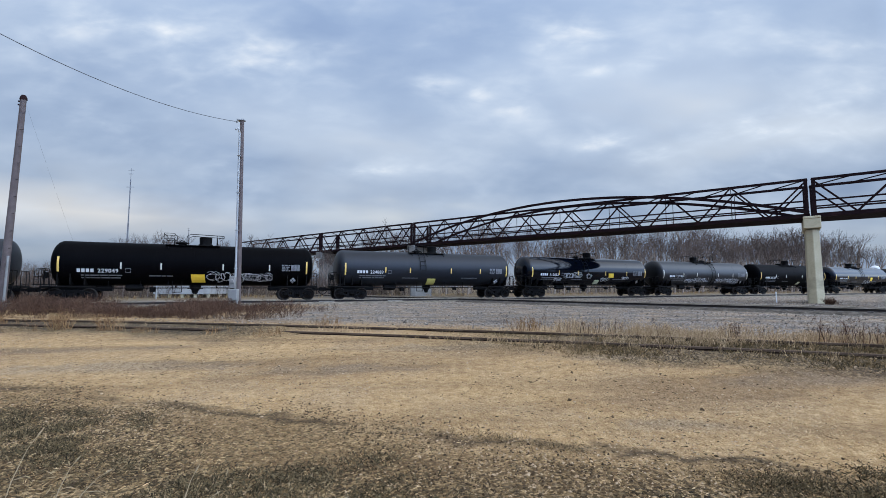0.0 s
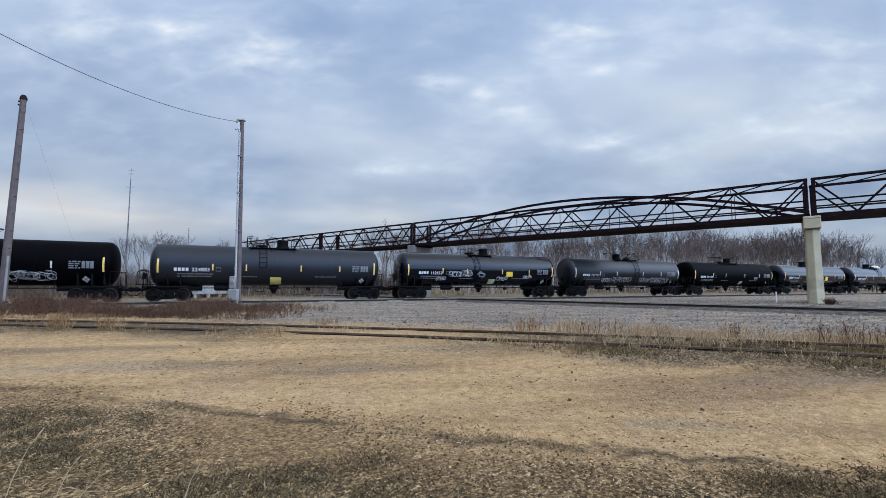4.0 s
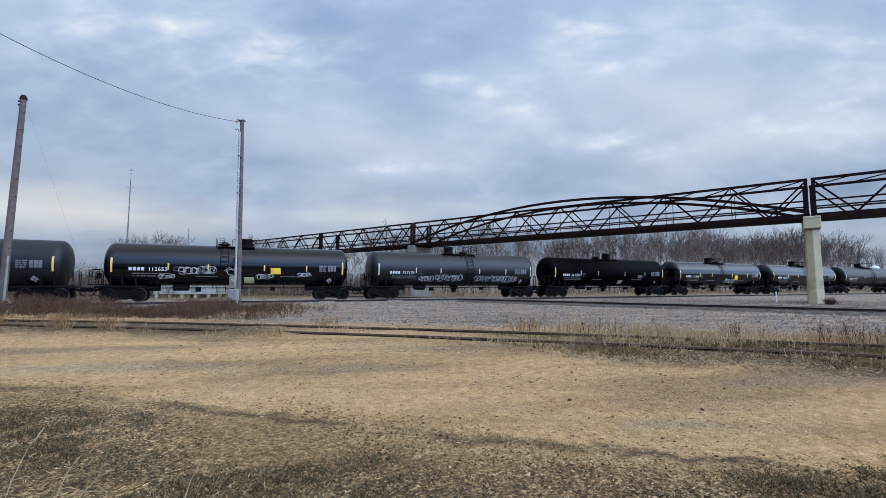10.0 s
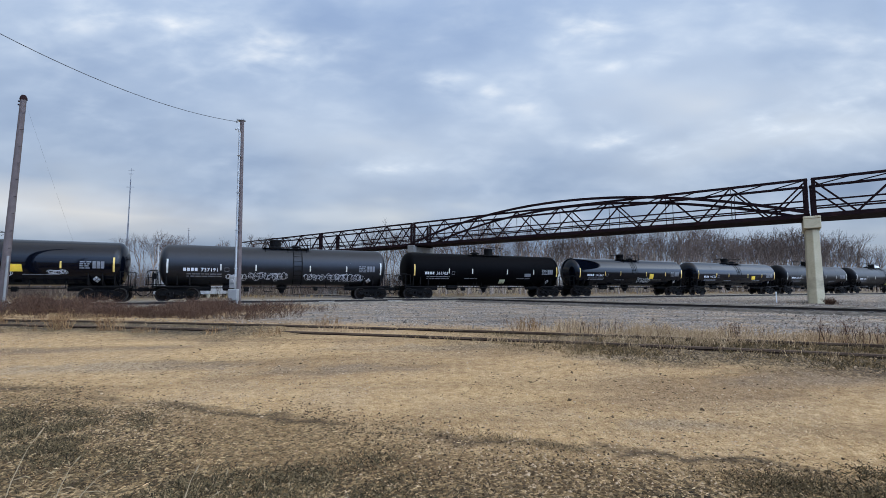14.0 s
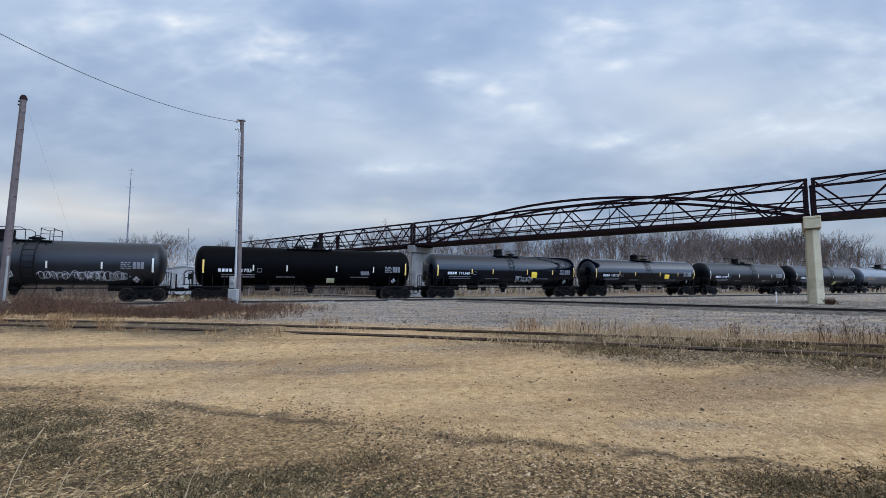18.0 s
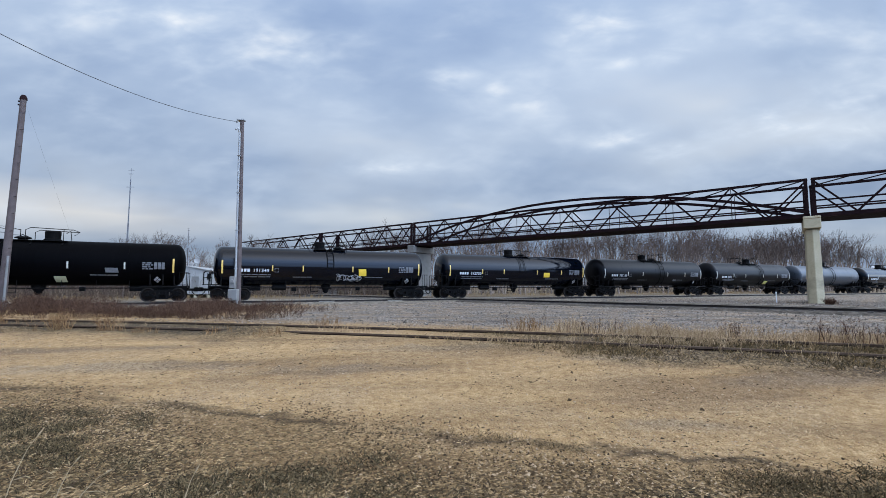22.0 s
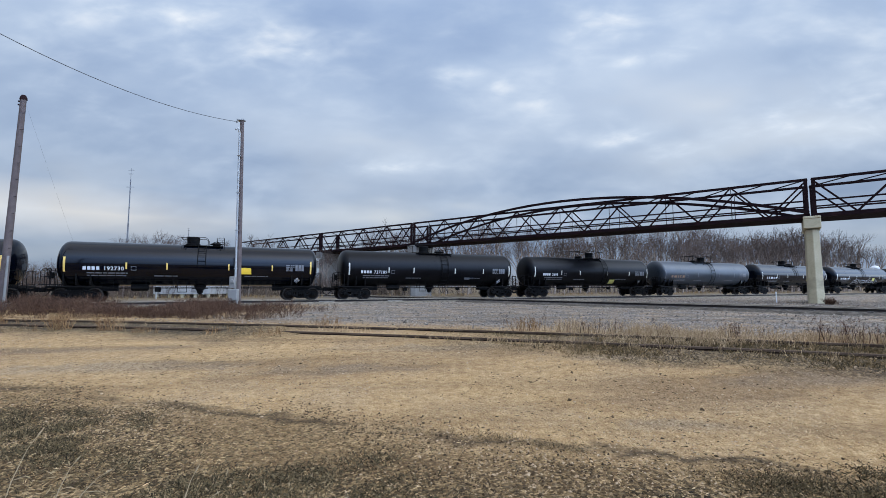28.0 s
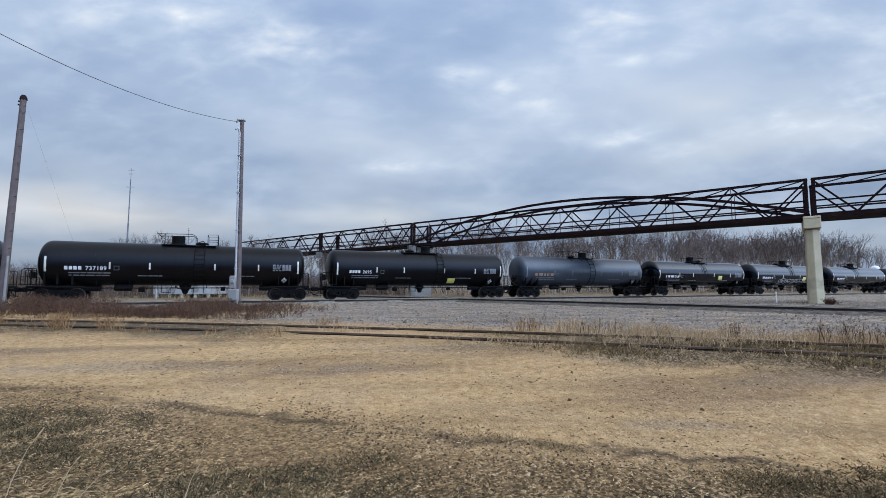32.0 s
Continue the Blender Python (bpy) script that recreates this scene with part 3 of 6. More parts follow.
def track(label, pts, ties, rail_z=RAIL, shiny=True, tie_drop=0.168):
    root = thing("railway_track", label, "track", kind="structure")
    line = [Vector(p) for p in pts]
    for s in (-0.7525, 0.7525):
        bm = bmesh.new()
        run = []
        for i, p in enumerate(line):
            d = line[min(i + 1, len(line) - 1)] - line[max(i - 1, 0)]
            side = Vector((d.y, -d.x, 0)).normalized()
            run.append((p.x + side.x * s, p.y + side.y * s, rail_z))
        # the head's sides take the paler material too, coloured as lit
        sweep(bm, run, RAIL_SHAPE, rail_z - 0.0352)
        ob = part("rail", bm, RAIL_STEEL if shiny else RAIL_RUST, root)
        ob.data.materials.append(RAIL_HEAD_LIT if shiny else RAIL_WORN_LIT)
    rnd = random.Random(5)
    for x, y, a in ties:
        ob = part("tie", TIE, None, root, m=pose(x, y, rail_z - tie_drop + rnd.uniform(-0.02, 0.012), 0, rnd.uniform(-1, 1), a + rnd.uniform(-2.5, 2.5)))
    return root


def straight_ties(at, way, s0, s1, step=0.55):
    a = math.degrees(math.atan2(way[1], way[0])) + 90
    return [(at[0] + way[0] * s, at[1] + way[1] * s, a) for s in np.arange(s0, s1, step)]


def near_ties():
    out = []
    x = -26.0
    while x < 15:
        y0, y1 = near_track_y(np.array(x)), near_track_y(np.array(x + 0.1))
        a = math.degrees(math.atan2(float(y1 - y0), 0.1)) + 90
        out.append((x, float(y0), a))
        x += 0.6 * abs(math.sin(radians(a)))
    return out


BED = surface("track_ballast", (0.022, 0.017, 0.013), (0.14, 0.115, 0.088), 3.0, (0.9, 1.0), 1.0, fine=4.0, dirt=(0.26, 0.225, 0.18), dirt_amount=0.5, relief=0.06, gloss=0.1)
BED_PALE = surface("pale_ballast", (0.07, 0.054, 0.039), (0.36, 0.30, 0.225), 3.0, (0.9, 1.0), 1.0, fine=5.0, dirt=(0.10, 0.082, 0.065), dirt_amount=0.6, relief=0.06, gloss=0.1)


def ballast_bed(label, at, way, s0, s1, material):
    """A low bank of crushed stone with sloping shoulders under the ties."""
    rng = np.random.default_rng(3)
    across = np.array((way[1], -way[0]))
    profile = ((-2.3, -0.24), (-1.75, -0.06), (-1.45, -0.015), (-0.6, -0.03), (0.6, -0.03), (1.45, -0.015), (1.75, -0.06), (2.3, -0.24))
    co, faces, n = [], [], len(profile)
    for k, q in enumerate(np.arange(s0, s1, 0.5)):
        for w, z in profile:
            p = at + way * q + across * (w + rng.normal(0, 0.06))
            co.append((p[0], p[1], z + rng.normal(0, 0.012)))
        if k:
            faces += [((k - 1) * n + i, (k - 1) * n + i + 1, k * n + i + 1, k * n + i) for i in range(n - 1)]
    me = bpy.data.meshes.new("ballast_bed")
    me.from_pydata(co, [], faces)
    me.materials.append(material)
    tagged(new("ballast_bed", me), label, "ballast", kind="structure")


ballast_bed("dark ballast bank under the crossing track", CROSS_AT, CROSS_WAY, -30, 62, BED)
ballast_bed("grey ballast bank under the train's track", TRAIN_AT, TRAIN_WAY, -60, 150, BED_PALE)
track("old rusty siding half buried in sand and weeds", [(x, float(near_track_y(np.array(x))), 0) for x in np.arange(-60, 30, 1.0)], near_ties(), shiny=False, tie_drop=0.115)
track("dark steel track on grey ballast crossing the yard", [(*(CROSS_AT + CROSS_WAY * s), 0) for s in (-30, -10, 0, 15, 30, 45, 60)], straight_ties(CROSS_AT, CROSS_WAY, -12, 60))
track("main track under the tank train", [(*(TRAIN_AT + TRAIN_WAY * s), 0) for s in (-140, -80, -20, 40, 120, 220, 340)], straight_ties(TRAIN_AT, TRAIN_WAY, -26, 112))


PLANK_WOOD = surface("pale_plank", (0.13, 0.115, 0.095), (0.27, 0.24, 0.20), 4.0, (0.8, 0.95), 0.4, dirt=(0.12, 0.10, 0.08))
for s, w, turn in ((6.8, -1.25, 6), (12.4, -1.3, -4)):
    p = TRAIN_AT + TRAIN_WAY * s + np.array((-TRAIN_WAY[1], TRAIN_WAY[0])) * w
    bm = bmesh.new()
    add_box(bm, -0.6, 0.6, -0.14, 0.14, -0.02, 0.08, 0.015)
    plank = new("plank", finish("plank", bm, PLANK_WOOD))
    plank.matrix_basis = pose(p[0], p[1], 0.0, 0, 0, math.degrees(math.atan2(TRAIN_WAY[1], TRAIN_WAY[0])) + turn)
    tagged(plank, "pale weathered timber lying on ballast beside the rail", "timber")


# ---- the tank train ----
BARREL_R, BARREL_Z = 1.465, 2.555          # above the rail heads
CAR_PITCH = 18.11
FIRST = -11.425          # where the left coupler of car 1 stands at the start, along the track


def rolled(t):
    """Metres that the train has rolled to the left by t seconds."""
    k = t / 32.0
    return 3.1006 * t + 21.606 * k ** 2 + 13.622 * k ** 3 - 7.043 * k ** 4


def on_barrel(x, z, lift=0.0):
    """A point on the side of the barrel that faces the yard."""
    h = max(-1.0, min(1.0, (z - BARREL_Z) / BARREL_R))
    a = math.asin(h)
    r = BARREL_R + lift
    return Vector((x, -r * math.cos(a), BARREL_Z + r * math.sin(a)))


def add_patch(bm, x0, x1, z0, z1, lift=0.009, steps=3, lean=0.0):
    """A thin curved plate on the barrel."""
    out = []
    for i in range(steps + 1):
        z = z0 + (z1 - z0) * i / steps
        dx = lean * i / steps
        out.append([bm.verts.new(on_barrel(x + dx, z, l)) for x, l in ((x0, 0.001), (x0, lift), (x1, lift), (x1, 0.001))])
    for a, b in zip(out, out[1:]):
        for k in range(4):
            bm.faces.new((a[k], a[(k + 1) % 4], b[(k + 1) % 4], b[k]))
    bm.faces.new(out[0][::-1])
    bm.faces.new(out[-1])


def barrel_mesh(material):
    bm = bmesh.new()
    half, depth = 7.54, 0.62
    prof = [(0.0, -half - depth)]
    for i in range(1, 9):
        a = math.pi / 2 * i / 8
        prof.append((BARREL_R * math.sin(a) ** 0.75, -half - depth * math.cos(a) ** 0.9))
    for k in (0.03, 0.3, 1.5, 4.0):
        prof.append((BARREL_R, -half + k))
    prof.append((BARREL_R, 0.0))
    prof += [(r, -h) for r, h in prof[-2::-1]]
    lathe(bm, prof, 56, "x", Matrix.Translation((0, 0, BARREL_Z)))
    return finish("barrel", bm, material, 25)


def wheel_mesh():
    """One wheel facing -y, with its half of the axle."""
    bm = bmesh.new()
    prof = [(0.0, 0.10), (0.09, 0.10), (0.10, 0.03), (0.17, 0.01), (0.36, -0.02), (0.40, 0.05), (0.457, 0.055), (0.462, -0.06), (0.485, -0.075), (0.485, -0.10), (0.38, -0.10), (0.34, -0.05), (0.08, -0.06), (0.08, -0.72), (0.0, -0.72)]
    lathe(bm, prof, 28, "y", pose(0, 0, 0, 180))
    for k in range(6):
        a = k * math.tau / 6
        add_box(bm, -0.02, 0.02, -0.012, 0.012, -0.02, 0.02, 0, pose(0.13 * math.cos(a), -0.04, 0.13 * math.sin(a)))
    me = finish("wheel", bm, WHEEL_STEEL, 30)
    me.materials.append(WHEEL_TREAD)
    for p in me.polygons:
        if math.hypot(p.center.x, p.center.z) > 0.425:
            p.material_index = 1
    return me


def side_frame_mesh():
    """A cast truck side: arched top bar, dipped bottom bar, pedestals, spring window."""
    bm = bmesh.new()
    for s in (-1, 1):
        add_beam(bm, (s * 1.10, 0, 0.50), (s * 0.78, 0, 0.62), 0.16, 0.20)
        add_beam(bm, (s * 0.80, 0, 0.62), (s * 0.30, 0, 0.74), 0.15, 0.17)
        add_beam(bm, (s * 0.76, 0, 0.52), (s * 0.30, 0, 0.24), 0.14, 0.13)
        add_beam(bm, (s * 0.30, 0, 0.20), (s * 0.30, 0, 0.76), 0.15, 0.12)
        lathe(bm, [(0.0, -0.06), (0.12, -0.06), (0.13, 0.02), (0.10, 0.05), (0.0, 0.05)], 12, "y", pose(s * 0.889, -0.10, 0.457, 180))
        add_box(bm, s * 0.889 - 0.17, s * 0.889 + 0.17, -0.08, 0.08, 0.50, 0.62, 0.02)
    add_beam(bm, (-0.34, 0, 0.72), (0.34, 0, 0.72), 0.17, 0.14)
    add_beam(bm, (-0.34, 0, 0.21), (0.34, 0, 0.21), 0.17, 0.10)
    for x in (-0.16, 0.0, 0.16):
        pts = [(x + 0.06 * math.cos(a), 0.06 * math.sin(a), 0.26 + 0.30 * a / (math.tau * 5)) for a in np.linspace(0, math.tau * 5, 41)]
        add_tube(bm, pts, 0.016, 4)
    return finish("side_frame", bm, UNDER_BLACK)


def coupler_mesh():
    bm = bmesh.new()
    add_box(bm, 0.0, 0.62, -0.10, 0.10, 0.72, 0.90, 0.03)
    add_box(bm, 0.55, 0.86, -0.20, 0.06, 0.68, 0.98, 0.05)
    add_box(bm, 0.70, 0.90, 0.02, 0.18, 0.70, 0.94, 0.04)
    add_tube(bm, [(0.4, -0.22, 0.85), (0.5, -0.26, 0.60), (0.68, -0.26, 0.42), (0.86, -0.26, 0.40)], 0.03, 6)
    return finish("coupler", bm, UNDER_BLACK)


def end_sill_mesh():
    """The stub sill under one tank end with its cradle and body bolster."""
    bm = bmesh.new()
    add_box(bm, 4.9, 8.45, -0.24, 0.24, 0.72, 1.10, 0.02)
    add_box(bm, 8.30, 8.42, -1.35, 1.35, 0.92, 1.06, 0.02)
    for x in (6.2, 6.95, 7.6):
        for s in (-1, 1):
            v = [bm.verts.new(p) for p in ((x - 0.03, s * 0.22, 1.0), (x - 0.03, s * 1.25, 1.15), (x - 0.03, s * 1.30, 1.98), (x - 0.03, s * 0.95, 1.42), (x - 0.03, s * 0.22, 1.10))]
            w = [bm.verts.new(q.co + Vector((0.06, 0, 0))) for q in v]
            bm.faces.new(v)
            bm.faces.new(w[::-1])
            for k in range(5):
                bm.faces.new((v[k], w[k], w[(k + 1) % 5], v[(k + 1) % 5]))
    for s in (-1, 1):
        add_box(bm, 5.6, 8.40, s * 1.32 - 0.06, s * 1.32 + 0.06, 0.98, 1.08, 0.01)
    return finish("end_sill", bm, UNDER_BLACK)


def end_rail_mesh(mirror=1):
    """Grab rails and steps at one corner of the end platform."""
    bm = bmesh.new()
    for y in (-1.34 * mirror,):
        for x in (8.36, 7.92):
            add_tube(bm, [(x, y, 0.45), (x, y, 2.02)], 0.022, 6)
        add_tube(bm, [(7.92, y, 2.02), (8.36, y, 2.02), (8.40, y * 0.55, 2.02)], 0.022, 6)
        for z in (0.45, 0.80, 1.15):
            add_tube(bm, [(7.92, y, z), (8.36, y, z)], 0.02, 6)
        add_tube(bm, [(8.40, y * 0.55, 1.0), (8.40, y * 0.55, 2.02)], 0.022, 6)
    return finish("grab_rail", bm, UNDER_BLACK)


def brake_wheel_mesh():
    bm = bmesh.new()
    ring = [(0, 0.26 * math.cos(a), 0.26 * math.sin(a)) for a in np.linspace(0, math.tau, 21)]
    add_tube(bm, ring, 0.018, 6, cap=False)
    for a in (0, 60, 120):
        c, s = 0.26 * math.cos(radians(a)), 0.26 * math.sin(radians(a))
        add_tube(bm, [(0, -c, -s), (0, c, s)], 0.012, 5)
    add_box(bm, 0.0, 0.22, -0.16, 0.16, -0.2, 0.2, 0.03)
    return finish("brake_wheel", bm, UNDER_BLACK)


def crown_mesh():
    """What stands on the barrel's top: valve housing, small valve, platform and loop rails."""
    top = BARREL_Z + BARREL_R
    bms = {k: bmesh.new() for k in ("housing", "valve", "platform", "top_rail")}
    lathe(bms["housing"], [(0.0, 0.60), (0.38, 0.59), (0.43, 0.54), (0.42, 0.50), (0.40, 0.10), (0.47, 0.06), (0.47, -0.1), (0.0, -0.1)], 24, "z", pose(0.55, 0, top))
    lathe(bms["valve"], [(0.0, 0.22), (0.26, 0.20), (0.42, 0.14), (0.42, 0.08), (0.24, 0.04), (0.22, -0.1), (0.0, -0.1)], 18, "z", pose(-0.95, 0, top))
    add_tube(bms["valve"], [(-1.25, 0, top + 0.1), (-1.0, 0, top + 0.32), (-0.7, 0, top + 0.2)], 0.03, 6)
    p = bms["platform"]
    for s in (-1, 1):
        add_box(p, -1.9, 1.5, s * 0.62 - 0.16, s * 0.62 + 0.16, top - 0.10, top - 0.05, 0.01)
        for x in (-1.7, -0.3, 1.3):
            add_beam(p, (x, s * 0.5, top - 0.07), (x, s * 1.0, top - 0.36), 0.05, 0.05)
    r = bms["top_rail"]
    for s in (-1, 1):
        y = s * 0.78
        h = top + 0.72
        add_tube(r, [(-0.6, y, top - 0.08), (-0.6, y, h - 0.15), (-0.35, y, h), (1.75, y, h - 0.06), (1.45, y, h - 0.30)], 0.024, 6)
        add_tube(r, [(1.30, y, top - 0.1), (1.30, y, h - 0.04)], 0.022, 6)
        add_tube(r, [(-2.0, y, top - 0.1), (-2.0, y, h + 0.02), (-1.35, y, h), (-1.35, y, top - 0.08)], 0.024, 6)
        add_tube(r, [(-2.0, y, top + 0.35), (-1.35, y, top + 0.35)], 0.018, 6)
    for x in (-2.0, -1.35, 1.75):
        add_tube(r, [(x, -0.78, top + 0.68), (x, 0.78, top + 0.68)], 0.02, 6)
    return {k: finish(k, b, UNDER_BLACK, 35 if k in ("housing", "valve") else None) for k, b in bms.items()}


def ladder_mesh(z_low, width=0.5):
    bm = bmesh.new()
    angles = np.linspace(math.asin(max(-0.98, (z_low - BARREL_Z) / BARREL_R)), radians(75), 9)
    for x in (-width / 2, width / 2):
        pts = [(x, -(BARREL_R + 0.10) * math.cos(a), BARREL_Z + (BARREL_R + 0.10) * math.sin(a)) for a in angles]
        if z_low < 1.5:
            pts = [(x, -1.40, 0.45)] + pts
        add_tube(bm, pts, 0.024, 5)
    for a in np.arange(float(angles[0]), radians(74), 0.24):
        add_tube(bm, [(x, -(BARREL_R + 0.10) * math.cos(a), BARREL_Z + (BARREL_R + 0.10) * math.sin(a)) for x in (-width / 2, width / 2)], 0.018, 5)
    return finish("ladder", bm, UNDER_BLACK)


def outlet_mesh():
    bm = bmesh.new()
    lathe(bm, [(0.0, 0.50), (0.14, 0.50), (0.14, 0.56), (0.20, 0.58), (0.20, 0.70), (0.34, 0.90), (0.42, 1.16), (0.0, 1.2)], 16, "z")
    add_box(bm, -0.5, 0.5, -0.05, 0.05, 0.86, 0.96, 0.01)
    return finish("outlet_valve", bm, UNDER_BLACK, 35)


def brake_gear_mesh():
    """Air reservoir, control valve and the long brake pipe below the barrel."""
    bm = bmesh.new()
    lathe(bm, [(0.0, -0.55), (0.20, -0.50), (0.23, -0.40), (0.23, 0.40), (0.20, 0.50), (0.0, 0.55)], 16, "x", pose(-3.6, -0.45, 0.96))
    add_box(bm, -2.7, -2.35, -0.8, -0.45, 0.66, 1.0, 0.03)
    add_box(bm, 2.3, 2.6, -0.9, -0.6, 0.72, 1.02, 0.03)
    add_tube(bm, [(-7.9, -0.9, 1.00), (-5.0, -0.98, 0.93), (5.0, -0.98, 0.93), (7.9, -0.9, 1.00)], 0.035, 6)
    for x in (-5.0, -3.2, -1.6, 1.4, 3.2, 5.0):
        add_tube(bm, [(x, -0.98, 0.92), (x, -0.92, 1.5)], 0.022, 5)
    add_box(bm, -1.35, -0.75, -1.15, -0.95, 0.62, 0.67, 0.01)
    for x in (-1.33, -0.77):
        add_tube(bm, [(x, -1.05, 0.65), (x, -1.0, 1.4)], 0.02, 5)
    return finish("brake_gear", bm, UNDER_BLACK)


def brake_platform_mesh():
    """Low curved handrails and a small grating at the brake end."""
    bm = bmesh.new()
    for y in (-1.25, -0.55):
        add_tube(bm, [(-8.72, y, 1.15), (-8.72, y, 1.98), (-8.62, y, 2.12), (-8.2, y, 2.16)], 0.024, 6)
        add_tube(bm, [(-8.2, y, 1.15), (-8.2, y, 2.16)], 0.022, 6)
        add_tube(bm, [(-8.72, y, 1.65), (-8.2, y, 1.68)], 0.02, 6)
    for z in (1.45, 1.8, 2.05):
        add_tube(bm, [(-8.72, -1.25, z), (-8.72, -0.55, z)], 0.02, 5)
    add_box(bm, -8.8, -7.7, -1.3, -0.3, 1.14, 1.19, 0.01)
    return finish("end_handrail", bm, UNDER_BLACK)


SHARED = {
    "brake_platform": brake_platform_mesh(),
    "wheel": wheel_mesh(), "side_frame": side_frame_mesh(), "coupler": coupler_mesh(), "end_sill": end_sill_mesh(),
    "end_rail": end_rail_mesh(), "end_rail_far": end_rail_mesh(-1), "brake_wheel": brake_wheel_mesh(), "outlet_valve": outlet_mesh(), "brake_gear": brake_gear_mesh(),
    "ladder_short": ladder_mesh(2.45), "ladder_long": ladder_mesh(1.2, 0.62),
}
SHARED.update(crown_mesh())
BARRELS, BANDS = {}, {}


def bolster_mesh():
    bm = bmesh.new()
    add_box(bm, -0.20, 0.20, -1.05, 1.05, 0.42, 0.66, 0.03)
    lathe(bm, [(0.0, 0.66), (0.22, 0.66), (0.20, 0.78), (0.0, 0.78)], 12, "z")
    return finish("truck", bm, UNDER_BLACK)


SHARED["truck"] = bolster_mesh()


def written(text, size):
    """Vertices and faces of a line of the built-in font, from its lower left corner."""
    curve = bpy.data.curves.new("line", "FONT")
    curve.body, curve.size, curve.resolution_u, curve.space_character = text, size, 3, 1.12
    curve.offset = 0.006
    ob = new("line", curve)
    me = bpy.data.meshes.new_from_object(ob.evaluated_get(bpy.context.evaluated_depsgraph_get()))
    got = [(v.co.x, v.co.y) for v in me.vertices], [tuple(p.vertices) for p in me.polygons]
    bpy.data.objects.remove(ob)
    bpy.data.curves.remove(curve)
    bpy.data.meshes.remove(me)
    return got


def add_written(bm, text, x, z, size):
    pts, faces = written(text, size)
    made = [bm.verts.new(on_barrel(x + px, z + pz, 0.012)) for px, pz in pts]
    for f in faces:
        bm.faces.new([made[i] for i in f])


def add_bars(bm, rnd, x0, x1, z, height, word=0.22):
    """A line of writing too small to read."""
    x = x0
    while x < x1 - 0.08:
        w = min(x1 - x, rnd.uniform(0.5, 1.5) * word)
        add_patch(bm, x, x + w, z, z + height, 0.006, 1)
        x += w + height * 0.7


def add_scrawl(bm, rnd, x0, x1, z0, z1, letters, width=0.028):
    """Spray-painted loops that run on from letter to letter, with a second thinner pass."""
    step, tall = (x1 - x0) / letters, z1 - z0
    for turn in range(2):
        path = []
        phase = rnd.uniform(0, 6)
        for i in range(letters):
            cx, cz = x0 + (i + 0.5) * step, (z0 + z1) / 2 + rnd.uniform(-0.12, 0.12) * tall
            rx, rz = step * rnd.uniform(0.35, 0.75), tall * rnd.uniform(0.28, 0.5)
            loops, way = rnd.choice((0.7, 1.1, 1.6)), rnd.choice((-1, 1))
            for a in np.linspace(0, math.tau * loops, 12):
                k = a / (math.tau * loops)
                path.append(Vector((cx + (k - 0.5) * step * 0.6 + rx * math.cos(phase + way * a), cz + rz * math.sin(phase + way * a * rnd.uniform(0.92, 1.08)))))
            phase += rnd.uniform(1.5, 4.5)
        row = []
        for k, p in enumerate(path):
            d = path[min(k + 1, len(path) - 1)] - path[max(k - 1, 0)]
            side = Vector((-d.y, d.x)).normalized() * width * rnd.uniform(0.35, 0.6) * (1 - 0.3 * turn) if d.length > 1e-6 else Vector((0, width / 2))
            row.append([bm.verts.new(on_barrel(q.x, q.y, 0.007 + 0.002 * turn)) for q in (p - side, p + side)])
        for a, b in zip(row, row[1:]):
            bm.faces.new((a[0], b[0], b[1], a[1]))


